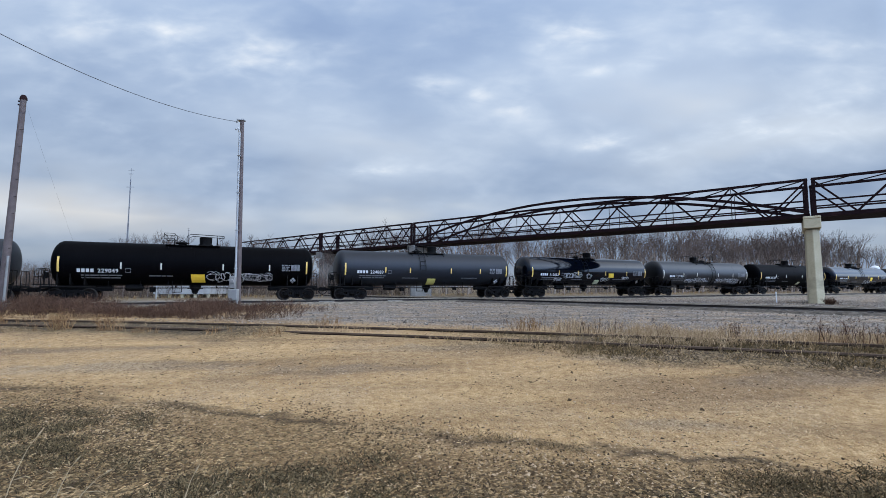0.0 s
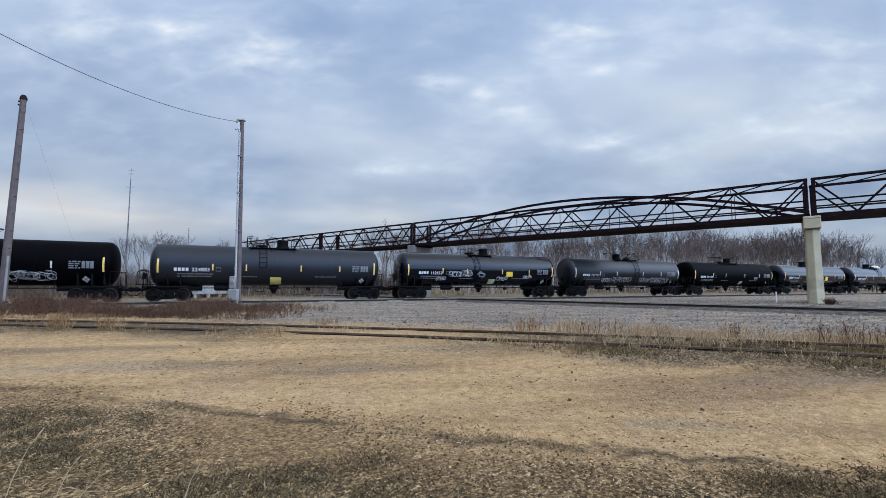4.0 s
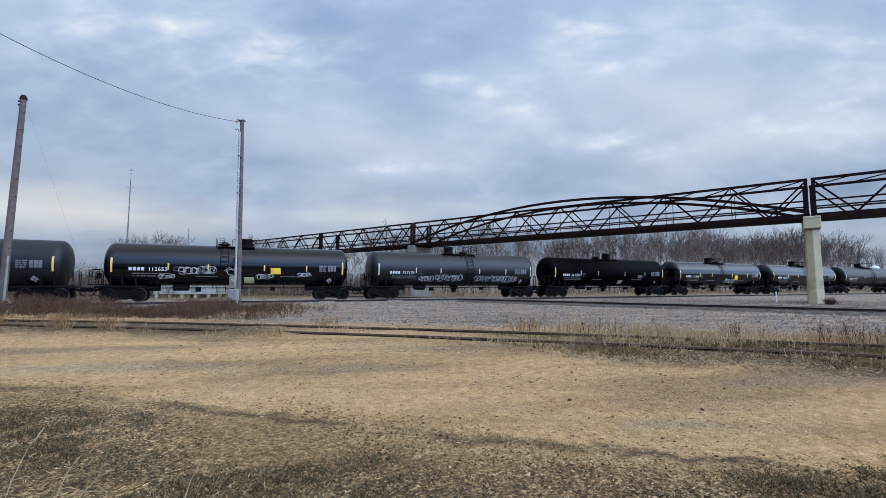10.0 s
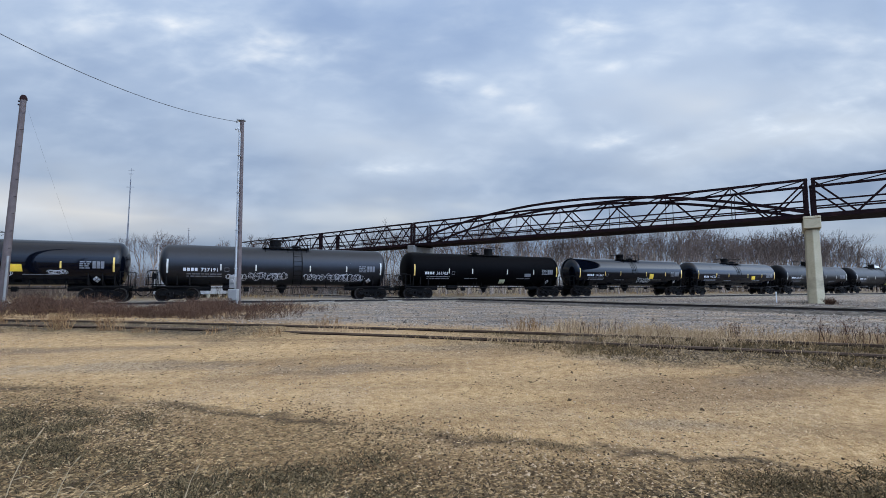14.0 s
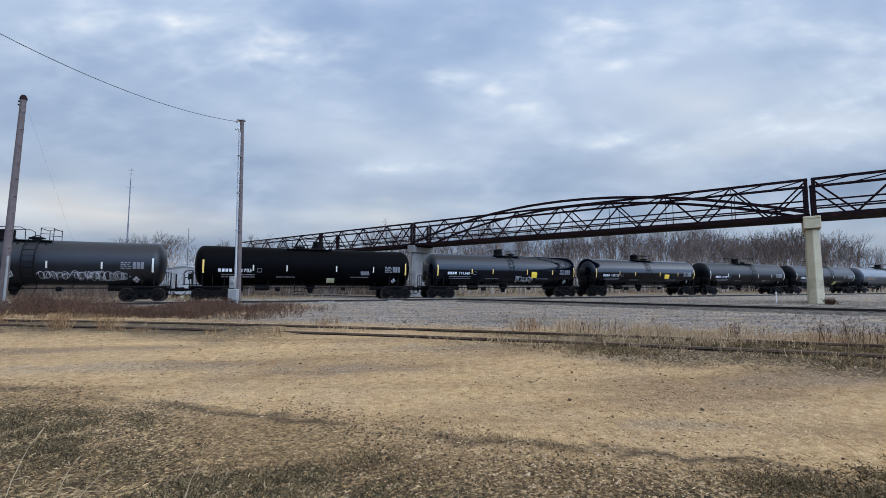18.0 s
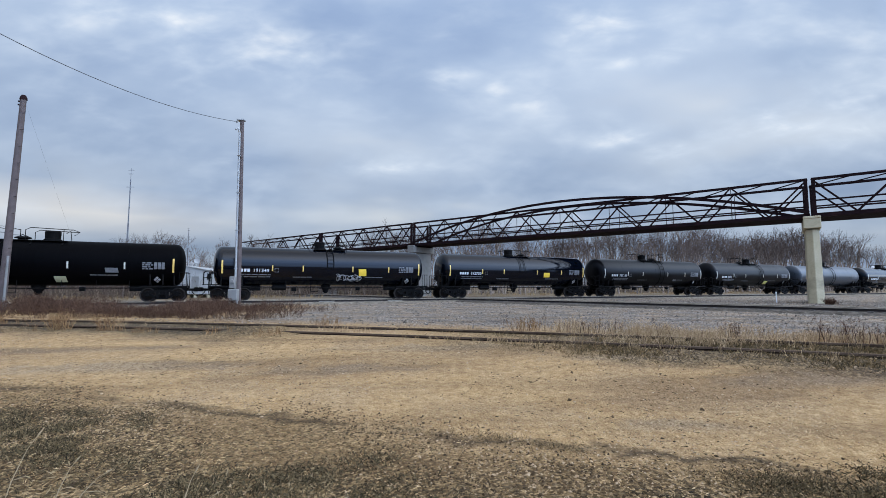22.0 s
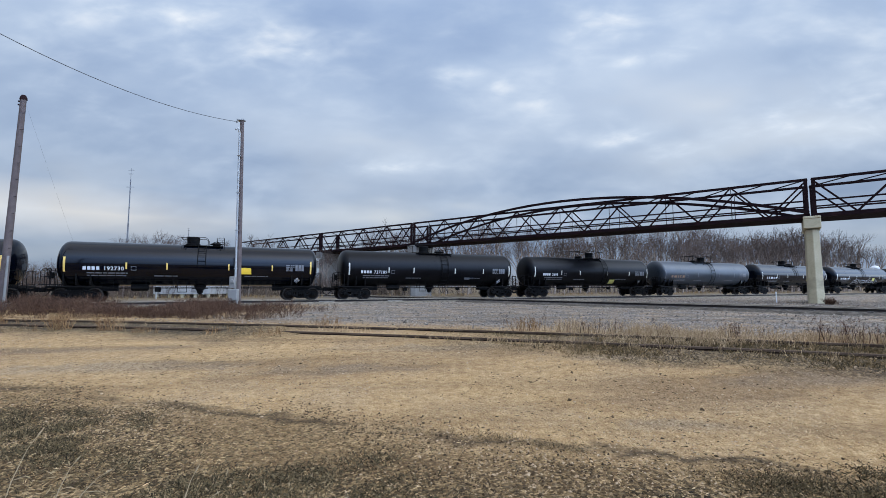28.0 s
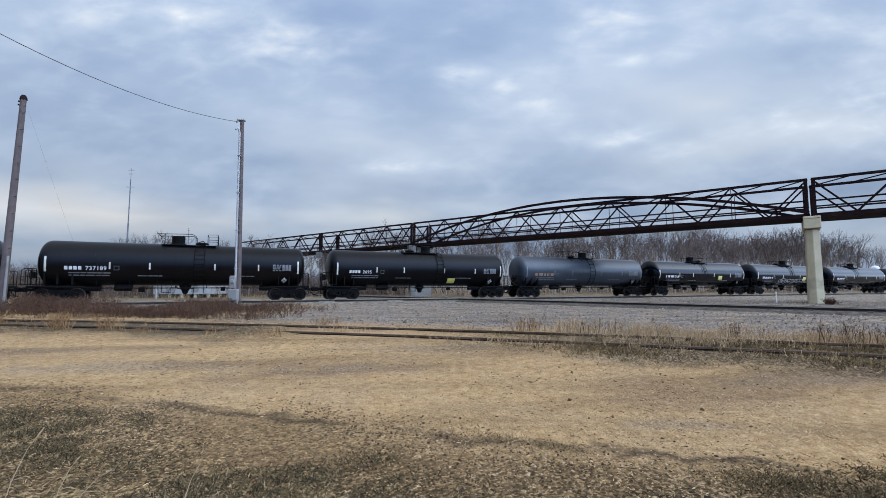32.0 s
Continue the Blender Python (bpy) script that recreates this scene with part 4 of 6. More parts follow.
def tank_car(spec, seed):
    rnd = random.Random(seed)
    label, paint = spec["label"], spec["paint"]
    root = thing("tank_car", label, "tank car", group="train of tank cars")
    flip = pose(0, 0, 0, 0, 0, 180)
    if paint.name not in BARRELS:
        BARRELS[paint.name] = barrel_mesh(paint)
        bm = bmesh.new()
        lathe(bm, [(BARREL_R - 0.01, -0.06), (BARREL_R + 0.004, -0.055), (BARREL_R + 0.004, 0.055), (BARREL_R - 0.01, 0.06)], 56, "x", Matrix.Translation((0, 0, BARREL_Z)))
        BANDS[paint.name] = finish("band", bm, paint, 25)
    barrel = part("barrel", BARRELS[paint.name], None, root)
    for x in spec.get("bands", (-5.0, 0.0, 5.0)):
        part("band", BANDS[paint.name], None, barrel, m=pose(x, 0, 0))
    for m in (Matrix(), flip):
        part("end_sill", SHARED["end_sill"], None, root, m=m)
        part("grab_rail", SHARED["end_rail"], None, root, m=m)
        part("grab_rail", SHARED["end_rail_far"], None, root, m=m)
        part("coupler", SHARED["coupler"], None, root, m=m @ pose(8.2, 0, 0))
        truck = part("truck", SHARED["truck"], None, root, m=m @ pose(6.94, 0, 0))
        for s in (-1, 1):
            part("side_frame", SHARED["side_frame"], None, truck, m=pose(0, s * 1.0, 0, 0, 0, 0 if s < 0 else 180))
            for side in (-1, 1):
                wheel = part("wheel", SHARED["wheel"], None, truck, "worn steel wheel", m=pose(s * 0.889, side * 0.75, 0.457, 0, 0, 0 if side < 0 else 180))
                WHEELS.append((wheel, s * 0.889, side, -1 if m is flip else 1))
    part("end_handrail", SHARED["brake_platform"], None, root)
    part("brake_wheel", SHARED["brake_wheel"], None, root, m=pose(-8.5, -0.4, 1.75))
    part("outlet_valve", SHARED["outlet_valve"], None, root)
    part("brake_gear", SHARED["brake_gear"], None, root)
    top = Matrix() if spec.get("crown", 1) > 0 else flip
    for k in ("housing", "valve", "platform", "top_rail"):
        short = paint is PAINT_GLOSS and k in ("platform", "top_rail")
        part(k, SHARED[k], None, root, m=top @ Matrix.Diagonal((0.74, 1, 0.85 if k == "top_rail" else 1, 1)) @ pose(0, 0, 0.6 if k == "top_rail" else 0) if short else top)
    ladder = spec.get("ladder")
    if ladder:
        part("ladder", SHARED["ladder_" + ladder[0]], None, root, m=pose(ladder[1], 0, 0))
    tape = spec.get("tape", YELLOW)
    ends = spec.get("end_tape", tape)
    for x in (-7.55, 7.55):
        bm = bmesh.new()
        add_patch(bm, x - 0.055, x + 0.055, 1.98, 2.92, 0.01, 4)
        part("reflector", bm, ends, barrel, "tall reflective strip")
    for x in (-4.25, -1.95, 1.85, 4.8):
        bm = bmesh.new()
        x += rnd.uniform(-0.1, 0.1)
        add_patch(bm, x - 0.045, x + 0.045, 2.18, 2.62, 0.01, 2)
        part("reflector", bm, tape, barrel)
    bm = bmesh.new()
    z = spec.get("mark_z", 2.07)
    x = -6.6
    if spec.get("digits"):
        for _ in range(4):
            add_patch(bm, x, x + 0.17, z + 0.01, z + 0.23, 0.008, 2)
            x += 0.235
        part("car_mark", bm, spec.get("ink", LETTER), barrel, "row of plain white bars")
        step = max(p[0] for p in written("00", 0.34)[0]) - max(p[0] for p in written("0", 0.34)[0])
        for k, digit in enumerate(spec["digits"]):
            bm = bmesh.new()
            add_written(bm, digit, x + 0.14 + k * step, z, 0.34)
            part("digit", bm, spec.get("ink", LETTER), barrel)
    else:
        add_bars(bm, rnd, x, -4.4, z, 0.25, 0.3)
        tagged(part("car_number", bm, spec.get("ink", LETTER), barrel, "white painted car number"), kind="stuff")
    for k, (x0, x1, low, high) in enumerate(((-6.4, -4.2, z - 0.22, 0.07), (-6.4, -4.2, z - 0.38, 0.07), (-2.7, -1.3, 1.72, 0.06), (2.9, 4.5, 1.75, 0.06))):
        bm = bmesh.new()
        add_bars(bm, rnd, x0, x1, low, high, 0.4)
        tagged(part("stencil", bm, LETTER_DULL, barrel, "row of small white stencilled writing"), kind="stuff")
    bm = bmesh.new()
    add_patch(bm, -4.02, -3.72, z, z + 0.03, 0.006, 1)
    add_patch(bm, -4.02, -3.72, z + 0.25, z + 0.28, 0.006, 1)
    add_patch(bm, -4.02, -3.99, z, z + 0.28, 0.006, 1)
    add_patch(bm, -3.75, -3.72, z, z + 0.28, 0.006, 1)
    part("symbol", bm, LETTER_DULL, barrel, "small outlined square")
    bm = bmesh.new()
    for k in range(4):
        add_bars(bm, rnd, 5.75, 6.35, 2.18 + 0.13 * k, 0.085, 0.2)
    for q in range(3):
        add_patch(bm, 6.42 + 0.22 * q, 6.60 + 0.22 * q, 2.20, 2.66, 0.006, 2)
    tagged(part("data_panel", bm, LETTER_DULL, barrel, "white panel of small test data"), kind="stuff")
    bm = bmesh.new()
    c = on_barrel(6.6, 1.55, 0.012)
    for dx, dz in ((-0.12, 0), (0.12, 0), (0, 0.12), (0, -0.12)):
        v = [bm.verts.new(on_barrel(6.6 + dx + a, 1.50 + dz + b, 0.012)) for a, b in ((-0.1, 0), (0, -0.1), (0.1, 0), (0, 0.1))]
        bm.faces.new(v)
    part("hazard_placard", bm, LETTER, barrel, "white diamond placard")
    for x, z0, w, h, material in spec.get("placards", ()):
        bm = bmesh.new()
        add_patch(bm, x - w / 2, x + w / 2, z0 - h / 2, z0 + h / 2, 0.014, 3, -0.05)
        part("placard", bm, material, barrel, "plain rectangular placard")
    for x0, x1, z0, z1, letters in spec.get("graffiti", ()):
        bm = bmesh.new()
        add_scrawl(bm, rnd, x0, x1, z0, z1, letters)
        part("graffiti", bm, SPRAY, barrel, "pale spray-painted scrawl")
    return root


WHEELS = []
GREY_LABEL = "charcoal grey railway tank car with yellow reflectors on steel trucks"
BLACK_LABEL = "matte black railway tank car with pale reflectors on steel trucks"
GLOSS_LABEL = "glossy black railway tank car mirroring the pale sky"
SPECS = [
    dict(label=GREY_LABEL, paint=PAINT_GREY, ladder=("short", -0.9)),
    dict(label="matte black tank car with looping white graffiti and yellow placard", paint=PAINT_MATTE, tape=WHITE_TAPE, end_tape=YELLOW, digits="229049", mark_z=1.95, placards=[(0.25, 1.60, 0.85, 0.55, PLACARD_YELLOW)], graffiti=[(0.9, 5.1, 1.35, 2.05, 9)]),
    dict(label=GREY_LABEL, paint=PAINT_GREY, digits="224883", mark_z=2.1, ladder=("short", -0.9), placards=[(0.05, 1.46, 0.78, 0.5, PLACARD_OLD)]),
    dict(label="glossy black tank car with white tags and two placards", paint=PAINT_GLOSS, digits="112653", mark_z=2.1, ladder=("short", -0.9), placards=[(2.6, 2.18, 0.7, 0.45, PLACARD_YELLOW), (0.8, 1.5, 0.68, 0.42, PLACARD_PALE)], graffiti=[(-3.7, -1.5, 1.9, 2.45, 6), (-0.7, -0.2, 1.75, 2.35, 1), (1.3, 2.4, 1.6, 2.0, 4), (4.2, 5.1, 1.8, 2.1, 3), (-4.9, -4.0, 1.55, 1.9, 4)]),
    dict(label="satin charcoal tank car with a band of white graffiti", paint=PAINT_CHARCOAL, tape=WHITE_TAPE, end_tape=WHITE_TAPE, digits="737191", mark_z=2.1, ladder=("long", 1.0), crown=-1, graffiti=[(-3.9, -2.6, 1.5, 1.95, 5), (-2.4, 0.2, 1.5, 2.1, 8), (1.5, 3.0, 1.5, 2.0, 5), (3.2, 6.2, 1.45, 2.05, 9)]),
    dict(label=BLACK_LABEL, paint=PAINT_MATTE, tape=WHITE_TAPE, end_tape=YELLOW, digits="361703", mark_z=2.08, placards=[(1.4, 1.5, 0.6, 0.36, PLACARD_PALE), (4.1, 2.1, 0.7, 0.3, LETTER_DULL)], crown=1),
    dict(label="glossy black tank car with a yellow placard and small tag", paint=PAINT_GLOSS, digits="191349", mark_z=2.1, ladder=("short", 0.1), crown=-1, placards=[(2.7, 2.15, 0.62, 0.55, PLACARD_YELLOW)], graffiti=[(0.6, 2.6, 1.45, 2.0, 6)]),
    dict(label="glossy black tank car with a yellow placard", paint=PAINT_GLOSS, digits="192730", mark_z=2.1, ladder=("short", 0.1), crown=-1, placards=[(3.0, 2.15, 0.72, 0.45, PLACARD_YELLOW)]),
    dict(label="satin charcoal railway tank car with pale reflectors", paint=PAINT_SATIN, tape=WHITE_TAPE, digits="737189", mark_z=2.1, ladder=("long", 0.9), crown=-1, placards=[(3.2, 1.75, 0.5, 0.18, LETTER_DULL)]),
    dict(label="satin black railway tank car with pale reflectors", paint=PAINT_SATIN, tape=WHITE_TAPE, digits="2695", mark_z=2.1, ladder=("long", 1.4), placards=[(2.6, 1.55, 0.72, 0.42, PLACARD_OLD)]),
    dict(label="weathered blue-grey railway tank car with rusty streaks", paint=PAINT_BLUE, tape=LETTER_DULL, ink=FADED_ORANGE, ladder=("long", 0.6)),
    dict(label=GLOSS_LABEL, paint=PAINT_GLOSS, tape=WHITE_TAPE, placards=[(3.0, 2.1, 0.7, 0.45, PLACARD_OLD)], ladder=("short", 0.1), crown=-1),
    dict(label=GLOSS_LABEL, paint=PAINT_GLOSS, tape=WHITE_TAPE, placards=[(3.0, 2.1, 0.7, 0.45, PLACARD_OLD)], graffiti=[(-3.0, 4.0, 1.5, 2.1, 10)], ladder=("short", 0.1)),
    dict(label=GLOSS_LABEL, paint=PAINT_GLOSS, tape=WHITE_TAPE, ladder=("short", -0.9)),
    dict(label=GREY_LABEL, paint=PAINT_GREY, tape=WHITE_TAPE, ladder=("short", -0.9)),
    dict(label=GLOSS_LABEL, paint=PAINT_GLOSS, tape=WHITE_TAPE, ladder=("short", -0.9)),
]
CARS = [tank_car(spec, 40 + i) for i, spec in enumerate(SPECS)]


def car_pose(i, t):
    """Where the middle of car i is at t seconds: the cars are coupled end to end."""
    s = FIRST + (i - 0.5) * CAR_PITCH - rolled(t)
    p = TRAIN_AT + TRAIN_WAY * s
    return pose(p[0], p[1], RAIL, 0, 0, math.degrees(math.atan2(TRAIN_WAY[1], TRAIN_WAY[0])))


for i, car in enumerate(CARS):
    car.matrix_basis = car_pose(i, 0)


# ---- the pipe and foot bridge ----
BRIDGE_AT, BRIDGE_WAY = Vector((29.65, 36.0, 0)), Vector((-0.797, 0.604, 0))
BRIDGE_OUT = Vector((0.604, 0.797, 0))        # from the near truss to the far one
BRIDGE_W = 3.5
DECK_LOW, DECK_TOP, CHORD_TOP = 6.75, 7.02, 9.85


def bridge_point(s, w, z):
    p = BRIDGE_AT + BRIDGE_WAY * s + BRIDGE_OUT * w
    return Vector((p.x, p.y, z))


def bridge_span(s0, s1, panels, arch):
    root = thing("truss_bridge_span", "rust-brown steel truss bridge span with open railings" if not arch else "rust-brown steel truss span with two arched ribs", "bridge")
    bm = bmesh.new()
    for w in (0.0, BRIDGE_W):
        add_beam(bm, bridge_point(s0, w, (DECK_LOW + DECK_TOP) / 2), bridge_point(s1, w, (DECK_LOW + DECK_TOP) / 2), 0.22, DECK_TOP - DECK_LOW)
    part("girder", bm, RUST_STEEL, root)
    bm = bmesh.new()
    add_beam(bm, bridge_point(s0, BRIDGE_W / 2, DECK_TOP - 0.20), bridge_point(s1, BRIDGE_W / 2, DECK_TOP - 0.20), BRIDGE_W - 0.23, 0.12)
    n = int(abs(s1 - s0) / 1.6)
    for i in range(n + 1):
        s = s0 + (s1 - s0) * i / n
        add_beam(bm, bridge_point(s, 0.1, DECK_LOW + 0.2), bridge_point(s, BRIDGE_W - 0.1, DECK_LOW + 0.2), 0.12, 0.3)
    part("deck", bm, RUST_STEEL, root)
    step = (s1 - s0) / panels
    for w in (0.0, BRIDGE_W):
        bm = bmesh.new()
        add_beam(bm, bridge_point(s0, w, CHORD_TOP), bridge_point(s1, w, CHORD_TOP), 0.18, 0.20)
        part("top_chord", bm, RUST_STEEL, root)
        for z in (7.45, 8.10):
            bm = bmesh.new()
            add_beam(bm, bridge_point(s0, w, z), bridge_point(s1, w, z), 0.09, 0.12)
            part("rail", bm, RUST_STEEL, root)
        for i in range(panels):
            a, mid, b = s0 + i * step, s0 + (i + 0.5) * step, s0 + (i + 1) * step
            for p, q in ((mid, a), (mid, b)):
                bm = bmesh.new()
                add_beam(bm, bridge_point(p, w, DECK_TOP), bridge_point(q, w, CHORD_TOP), 0.12, 0.12)
                part("diagonal", bm, RUST_STEEL, root)
            if i:
                bm = bmesh.new()
                add_tube(bm, [bridge_point(a, w, DECK_TOP), bridge_point(a, w, CHORD_TOP)], 0.028, 6)
                part("hanger", bm, RUST_STEEL, root)
        for s in (s0, s1):
            e = 0.12 if s == s0 else -0.12
            bm = bmesh.new()
            add_beam(bm, bridge_point(s + e, w, DECK_LOW), bridge_point(s + e, w, CHORD_TOP + 0.1), 0.24, 0.24, up=(BRIDGE_WAY.x, BRIDGE_WAY.y, 0))
            part("end_post", bm, RUST_STEEL, root)
    for i in range(panels + 1):
        s = s0 + i * step
        mid = min(s + step / 2, s1) if i < panels else s1
        if i < panels:
            for p, q in ((0.0, BRIDGE_W), (BRIDGE_W, 0.0)):
                bm = bmesh.new()
                add_beam(bm, bridge_point(s if p == 0 else mid, 0.0, CHORD_TOP), bridge_point(mid if p == 0 else s + step, BRIDGE_W, CHORD_TOP), 0.08, 0.08)
                part("top_brace", bm, RUST_STEEL, root)
    if arch:
        for w in (-0.14, BRIDGE_W + 0.14):
            bm = bmesh.new()
            pts = [bridge_point(s0 + (s1 - s0) * k, w, DECK_TOP + 0.1 + 3.32 * 4 * k * (1 - k)) for k in np.linspace(0.0, 1.0, 25)]
            for p, q in zip(pts, pts[1:]):
                add_beam(bm, p, q, 0.18, 0.24)
            part("arch_rib", bm, RUST_STEEL, root)
    return root


bridge_span(0.12, 42.25, 8, True)
bridge_span(-26.6, -0.12, 5, False)
bridge_span(42.5, 62.2, 4, False)
bridge_span(62.45, 88.9, 5, False)


def bridge_pier(s, stuff, label, wide=0.9):
    root = thing("bridge_pier", label, "pier", group="bridge piers")
    along, out = BRIDGE_WAY, BRIDGE_OUT
    base = ground_z(BRIDGE_AT.x + along.x * s, BRIDGE_AT.y + along.y * s)
    m = Matrix.Translation(bridge_point(s, BRIDGE_W / 2, 0)) @ Matrix.Rotation(math.atan2(along.y, along.x), 4, "Z")
    root.matrix_basis = m
    bm = bmesh.new()
    d0, d1 = 1.75, 1.65
    low = [(-wide * 0.56, -d0), (0, -d0 - 0.35), (wide * 0.56, -d0), (wide * 0.56, d0), (0, d0 + 0.35), (-wide * 0.56, d0)]
    high = [(-wide * 0.47, -d1), (0, -d1 - 0.30), (wide * 0.47, -d1), (wide * 0.47, d1), (0, d1 + 0.30), (-wide * 0.47, d1)]
    a = [bm.verts.new((x, y, float(base) - 0.4)) for x, y in low]
    b = [bm.verts.new((x, y, 5.75)) for x, y in high]
    bm.faces.new(a[::-1])
    bm.faces.new(b)
    for k in range(6):
        bm.faces.new((a[k], a[(k + 1) % 6], b[(k + 1) % 6], b[k]))
    bmesh.ops.bevel(bm, geom=[e for e in bm.edges], offset=0.03, segments=1, affect="EDGES")
    part("shaft", bm, stuff, root)
    bm = bmesh.new()
    add_box(bm, -0.56, 0.56, -2.25, 2.25, 5.82, 6.64, 0.05)
    for k in (-1, 1):
        add_box(bm, -0.56, 0.56, k * 2.12 - 0.16, k * 2.12 + 0.16, 6.60, 6.80, 0.04)
    part("cap", bm, stuff, root)
    for x in (-0.3, 0.3):
        for y in (-1.75, 1.75):
            bm = bmesh.new()
            add_box(bm, x - 0.2, x + 0.2, y - 0.22, y + 0.22, 6.63, 6.76, 0.01)
            part("bearing", bm, RUST_STEEL, root)
    return root


for s in (0.0, -26.8):
    bridge_pier(s, CONCRETE, "weathered cream concrete bridge pier with a stepped cap")
# the far piers get the concrete with shade in its colour
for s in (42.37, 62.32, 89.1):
    bridge_pier(s, CONCRETE_GREY_SHADED, "grey concrete bridge pier with a stepped cap, its colour darkened as shaded")


# ---- poles, mast, cabinets ----
def pole(name, base, top, r0, r1, label, material, category):
    root = thing(name, label, category)
    bm = bmesh.new()
    a, b = Vector(base), Vector(top)
    add_tube(bm, [a + (b - a) * k for k in (0, 0.25, 0.5, 0.75, 1)], [r0 + (r1 - r0) * k for k in (0, 0.25, 0.5, 0.75, 1)], 14)
    part("shaft", bm, material, root, smooth=40)
    return root


# The wooden pole with the meter
service_pole = pole("utility_pole", (-11.72, 26.0, -0.35), (-11.88, 26.0, 11.0), 0.15, 0.11, "weathered grey wooden utility pole with a metal conduit", POLE_WOOD, "pole")
bm = bmesh.new()
add_tube(bm, [(-11.82, 25.80, 0.3), (-11.86, 25.81, 4.0), (-11.93, 25.85, 10.2)], 0.06, 10)
add_tube(bm, [(-11.93, 25.85, 10.2), (-12.0, 25.80, 10.45), (-12.13, 25.74, 10.35)], 0.06, 10)
part("conduit", bm, GALVANISED, service_pole, "galvanised conduit", smooth=50)
bm = bmesh.new()
for z in (2.2, 4.4, 6.6, 8.8):
    add_box(bm, -11.90 - z * 0.011, -11.76 - z * 0.006, 25.735, 25.86, z, z + 0.05)
part("clamp", bm, GALVANISED, service_pole)
bm = bmesh.new()
add_box(bm, -12.06, -11.74, 25.52, 25.76, 1.10, 1.78, 0.03)
lathe(bm, [(0.0, 0.10), (0.11, 0.08), (0.12, 0.0), (0.0, 0.0)], 14, "y", pose(-11.9, 25.52, 1.5, 180))
part("meter_box", bm, BOX_PAINT, service_pole, "pale grey meter box", smooth=40)
bm = bmesh.new()
add_box(bm, -12.08, -11.56, 25.44, 25.76, 0.38, 1.06, 0.03)
add_box(bm, -12.05, -11.59, 25.42, 25.45, 0.42, 1.02, 0.01)
part("switch_box", bm, BOX_PAINT, service_pole, "grey switch cabinet")
bm = bmesh.new()
for x in (-12.02, -11.62):
    add_beam(bm, (x, 25.6, -0.3), (x, 25.6, 0.42), 0.07, 0.07, up=(0, 1, 0))
part("stand", bm, GALVANISED, service_pole)
bm = bmesh.new()
add_box(bm, -12.14, -11.72, 25.84, 26.16, 10.95, 11.05, 0.02)
part("pole_cap", bm, GALVANISED, service_pole)
bm = bmesh.new()
lathe(bm, [(0.0, 0.0), (0.05, 0.0), (0.06, 0.1), (0.0, 0.14)], 8, "z", pose(-12.1, 25.8, 10.78))
part("insulator", bm, BOX_PAINT, service_pole)

tall_pole = pole("utility_pole", (-25.28, 26.0, -0.35), (-24.92, 26.0, 12.35), 0.21, 0.145, "tall dark wooden utility pole with bolts along one side", POLE_WOOD, "pole")
for k in range(9):
    z = 3.4 + k * 1.0
    x = -25.28 + 0.36 * (z + 0.35) / 12.7 + 0.12
    bm = bmesh.new()
    add_tube(bm, [(x, 25.9, z), (x + 0.20, 25.86, z)], 0.016, 6)
    part("step_bolt", bm, RUST_STEEL, tall_pole)
bm = bmesh.new()
add_tube(bm, [(-24.92, 25.76, -0.3), (-24.86, 25.76, 2.95)], 0.06, 10)
part("conduit", bm, BOX_PAINT, tall_pole, "white plastic conduit guard", smooth=50)
bm = bmesh.new()
lathe(bm, [(0.0, 0.22), (0.10, 0.18), (0.17, 0.05), (0.19, -0.10), (0.0, -0.1)], 12, "z", pose(-24.92, 26, 12.35))
part("pole_cap", bm, RUST_STEEL, tall_pole, smooth=40)
for z in (12.1, 11.9):
    bm = bmesh.new()
    add_box(bm, -25.16, -25.0, 25.9, 26.1, z, z + 0.08, 0.01)
    part("bracket", bm, RUST_STEEL, tall_pole)

far_pole = pole("utility_pole", (-19.1, 7.9, -0.35), (-19.1, 7.9, 12.7), 0.18, 0.13, "weathered grey wooden utility pole", POLE_WOOD, "pole")


def cable(name, a, b, sag, r, label):
    bm = bmesh.new()
    a, b = Vector(a), Vector(b)
    add_tube(bm, [a + (b - a) * k - Vector((0, 0, sag * 4 * k * (1 - k))) for k in np.linspace(0, 1, 25)], r, 6)
    ob = new(name, finish(name, bm, CABLE))
    return tagged(ob, label, "cable")


cable("overhead_cable", (-12.1, 25.8, 10.85), (-19.0, 8.0, 12.5), 1.5, 0.015, "thin dark overhead service cable slung between poles")
cable("guy_wire", (-24.8, 26.1, 11.9), (-25.3, 33.0, 0.0), 0.02, 0.0026, "thin guy wire slanting down from the tall pole")


MAST_STEEL = surface("mast_steel", (0.10, 0.10, 0.105), (0.20, 0.20, 0.21), 2.0, (0.5, 0.7), 0.1, 0.3)


def radio_mast(x, y, heights, radii, label):
    root = thing("radio_mast", label, "mast")
    for z0, z1, r in zip(heights, heights[1:], radii):
        bm = bmesh.new()
        add_tube(bm, [(x, y, z0), (x, y, z1)], [r, r * 0.85], 10)
        part("section", bm, MAST_STEEL, root)
    bm = bmesh.new()
    z = heights[-1]
    for k, w in ((0.3, 0.5), (0.9, 0.4), (3.0, 0.6)):
        add_tube(bm, [(x - w, y, z - k), (x + w, y, z - k)], 0.03, 5)
    part("antenna", bm, MAST_STEEL, root)
    return root


radio_mast(-49.2, 70.0, (-0.2, 11.0, 18.0, 19.8), (0.12, 0.085, 0.03), "slim grey radio mast beyond the tracks")
radio_mast(-85.0, 150.0, (-0.2, 14.0, 20.8), (0.22, 0.10), "thin distant antenna mast among bare trees")


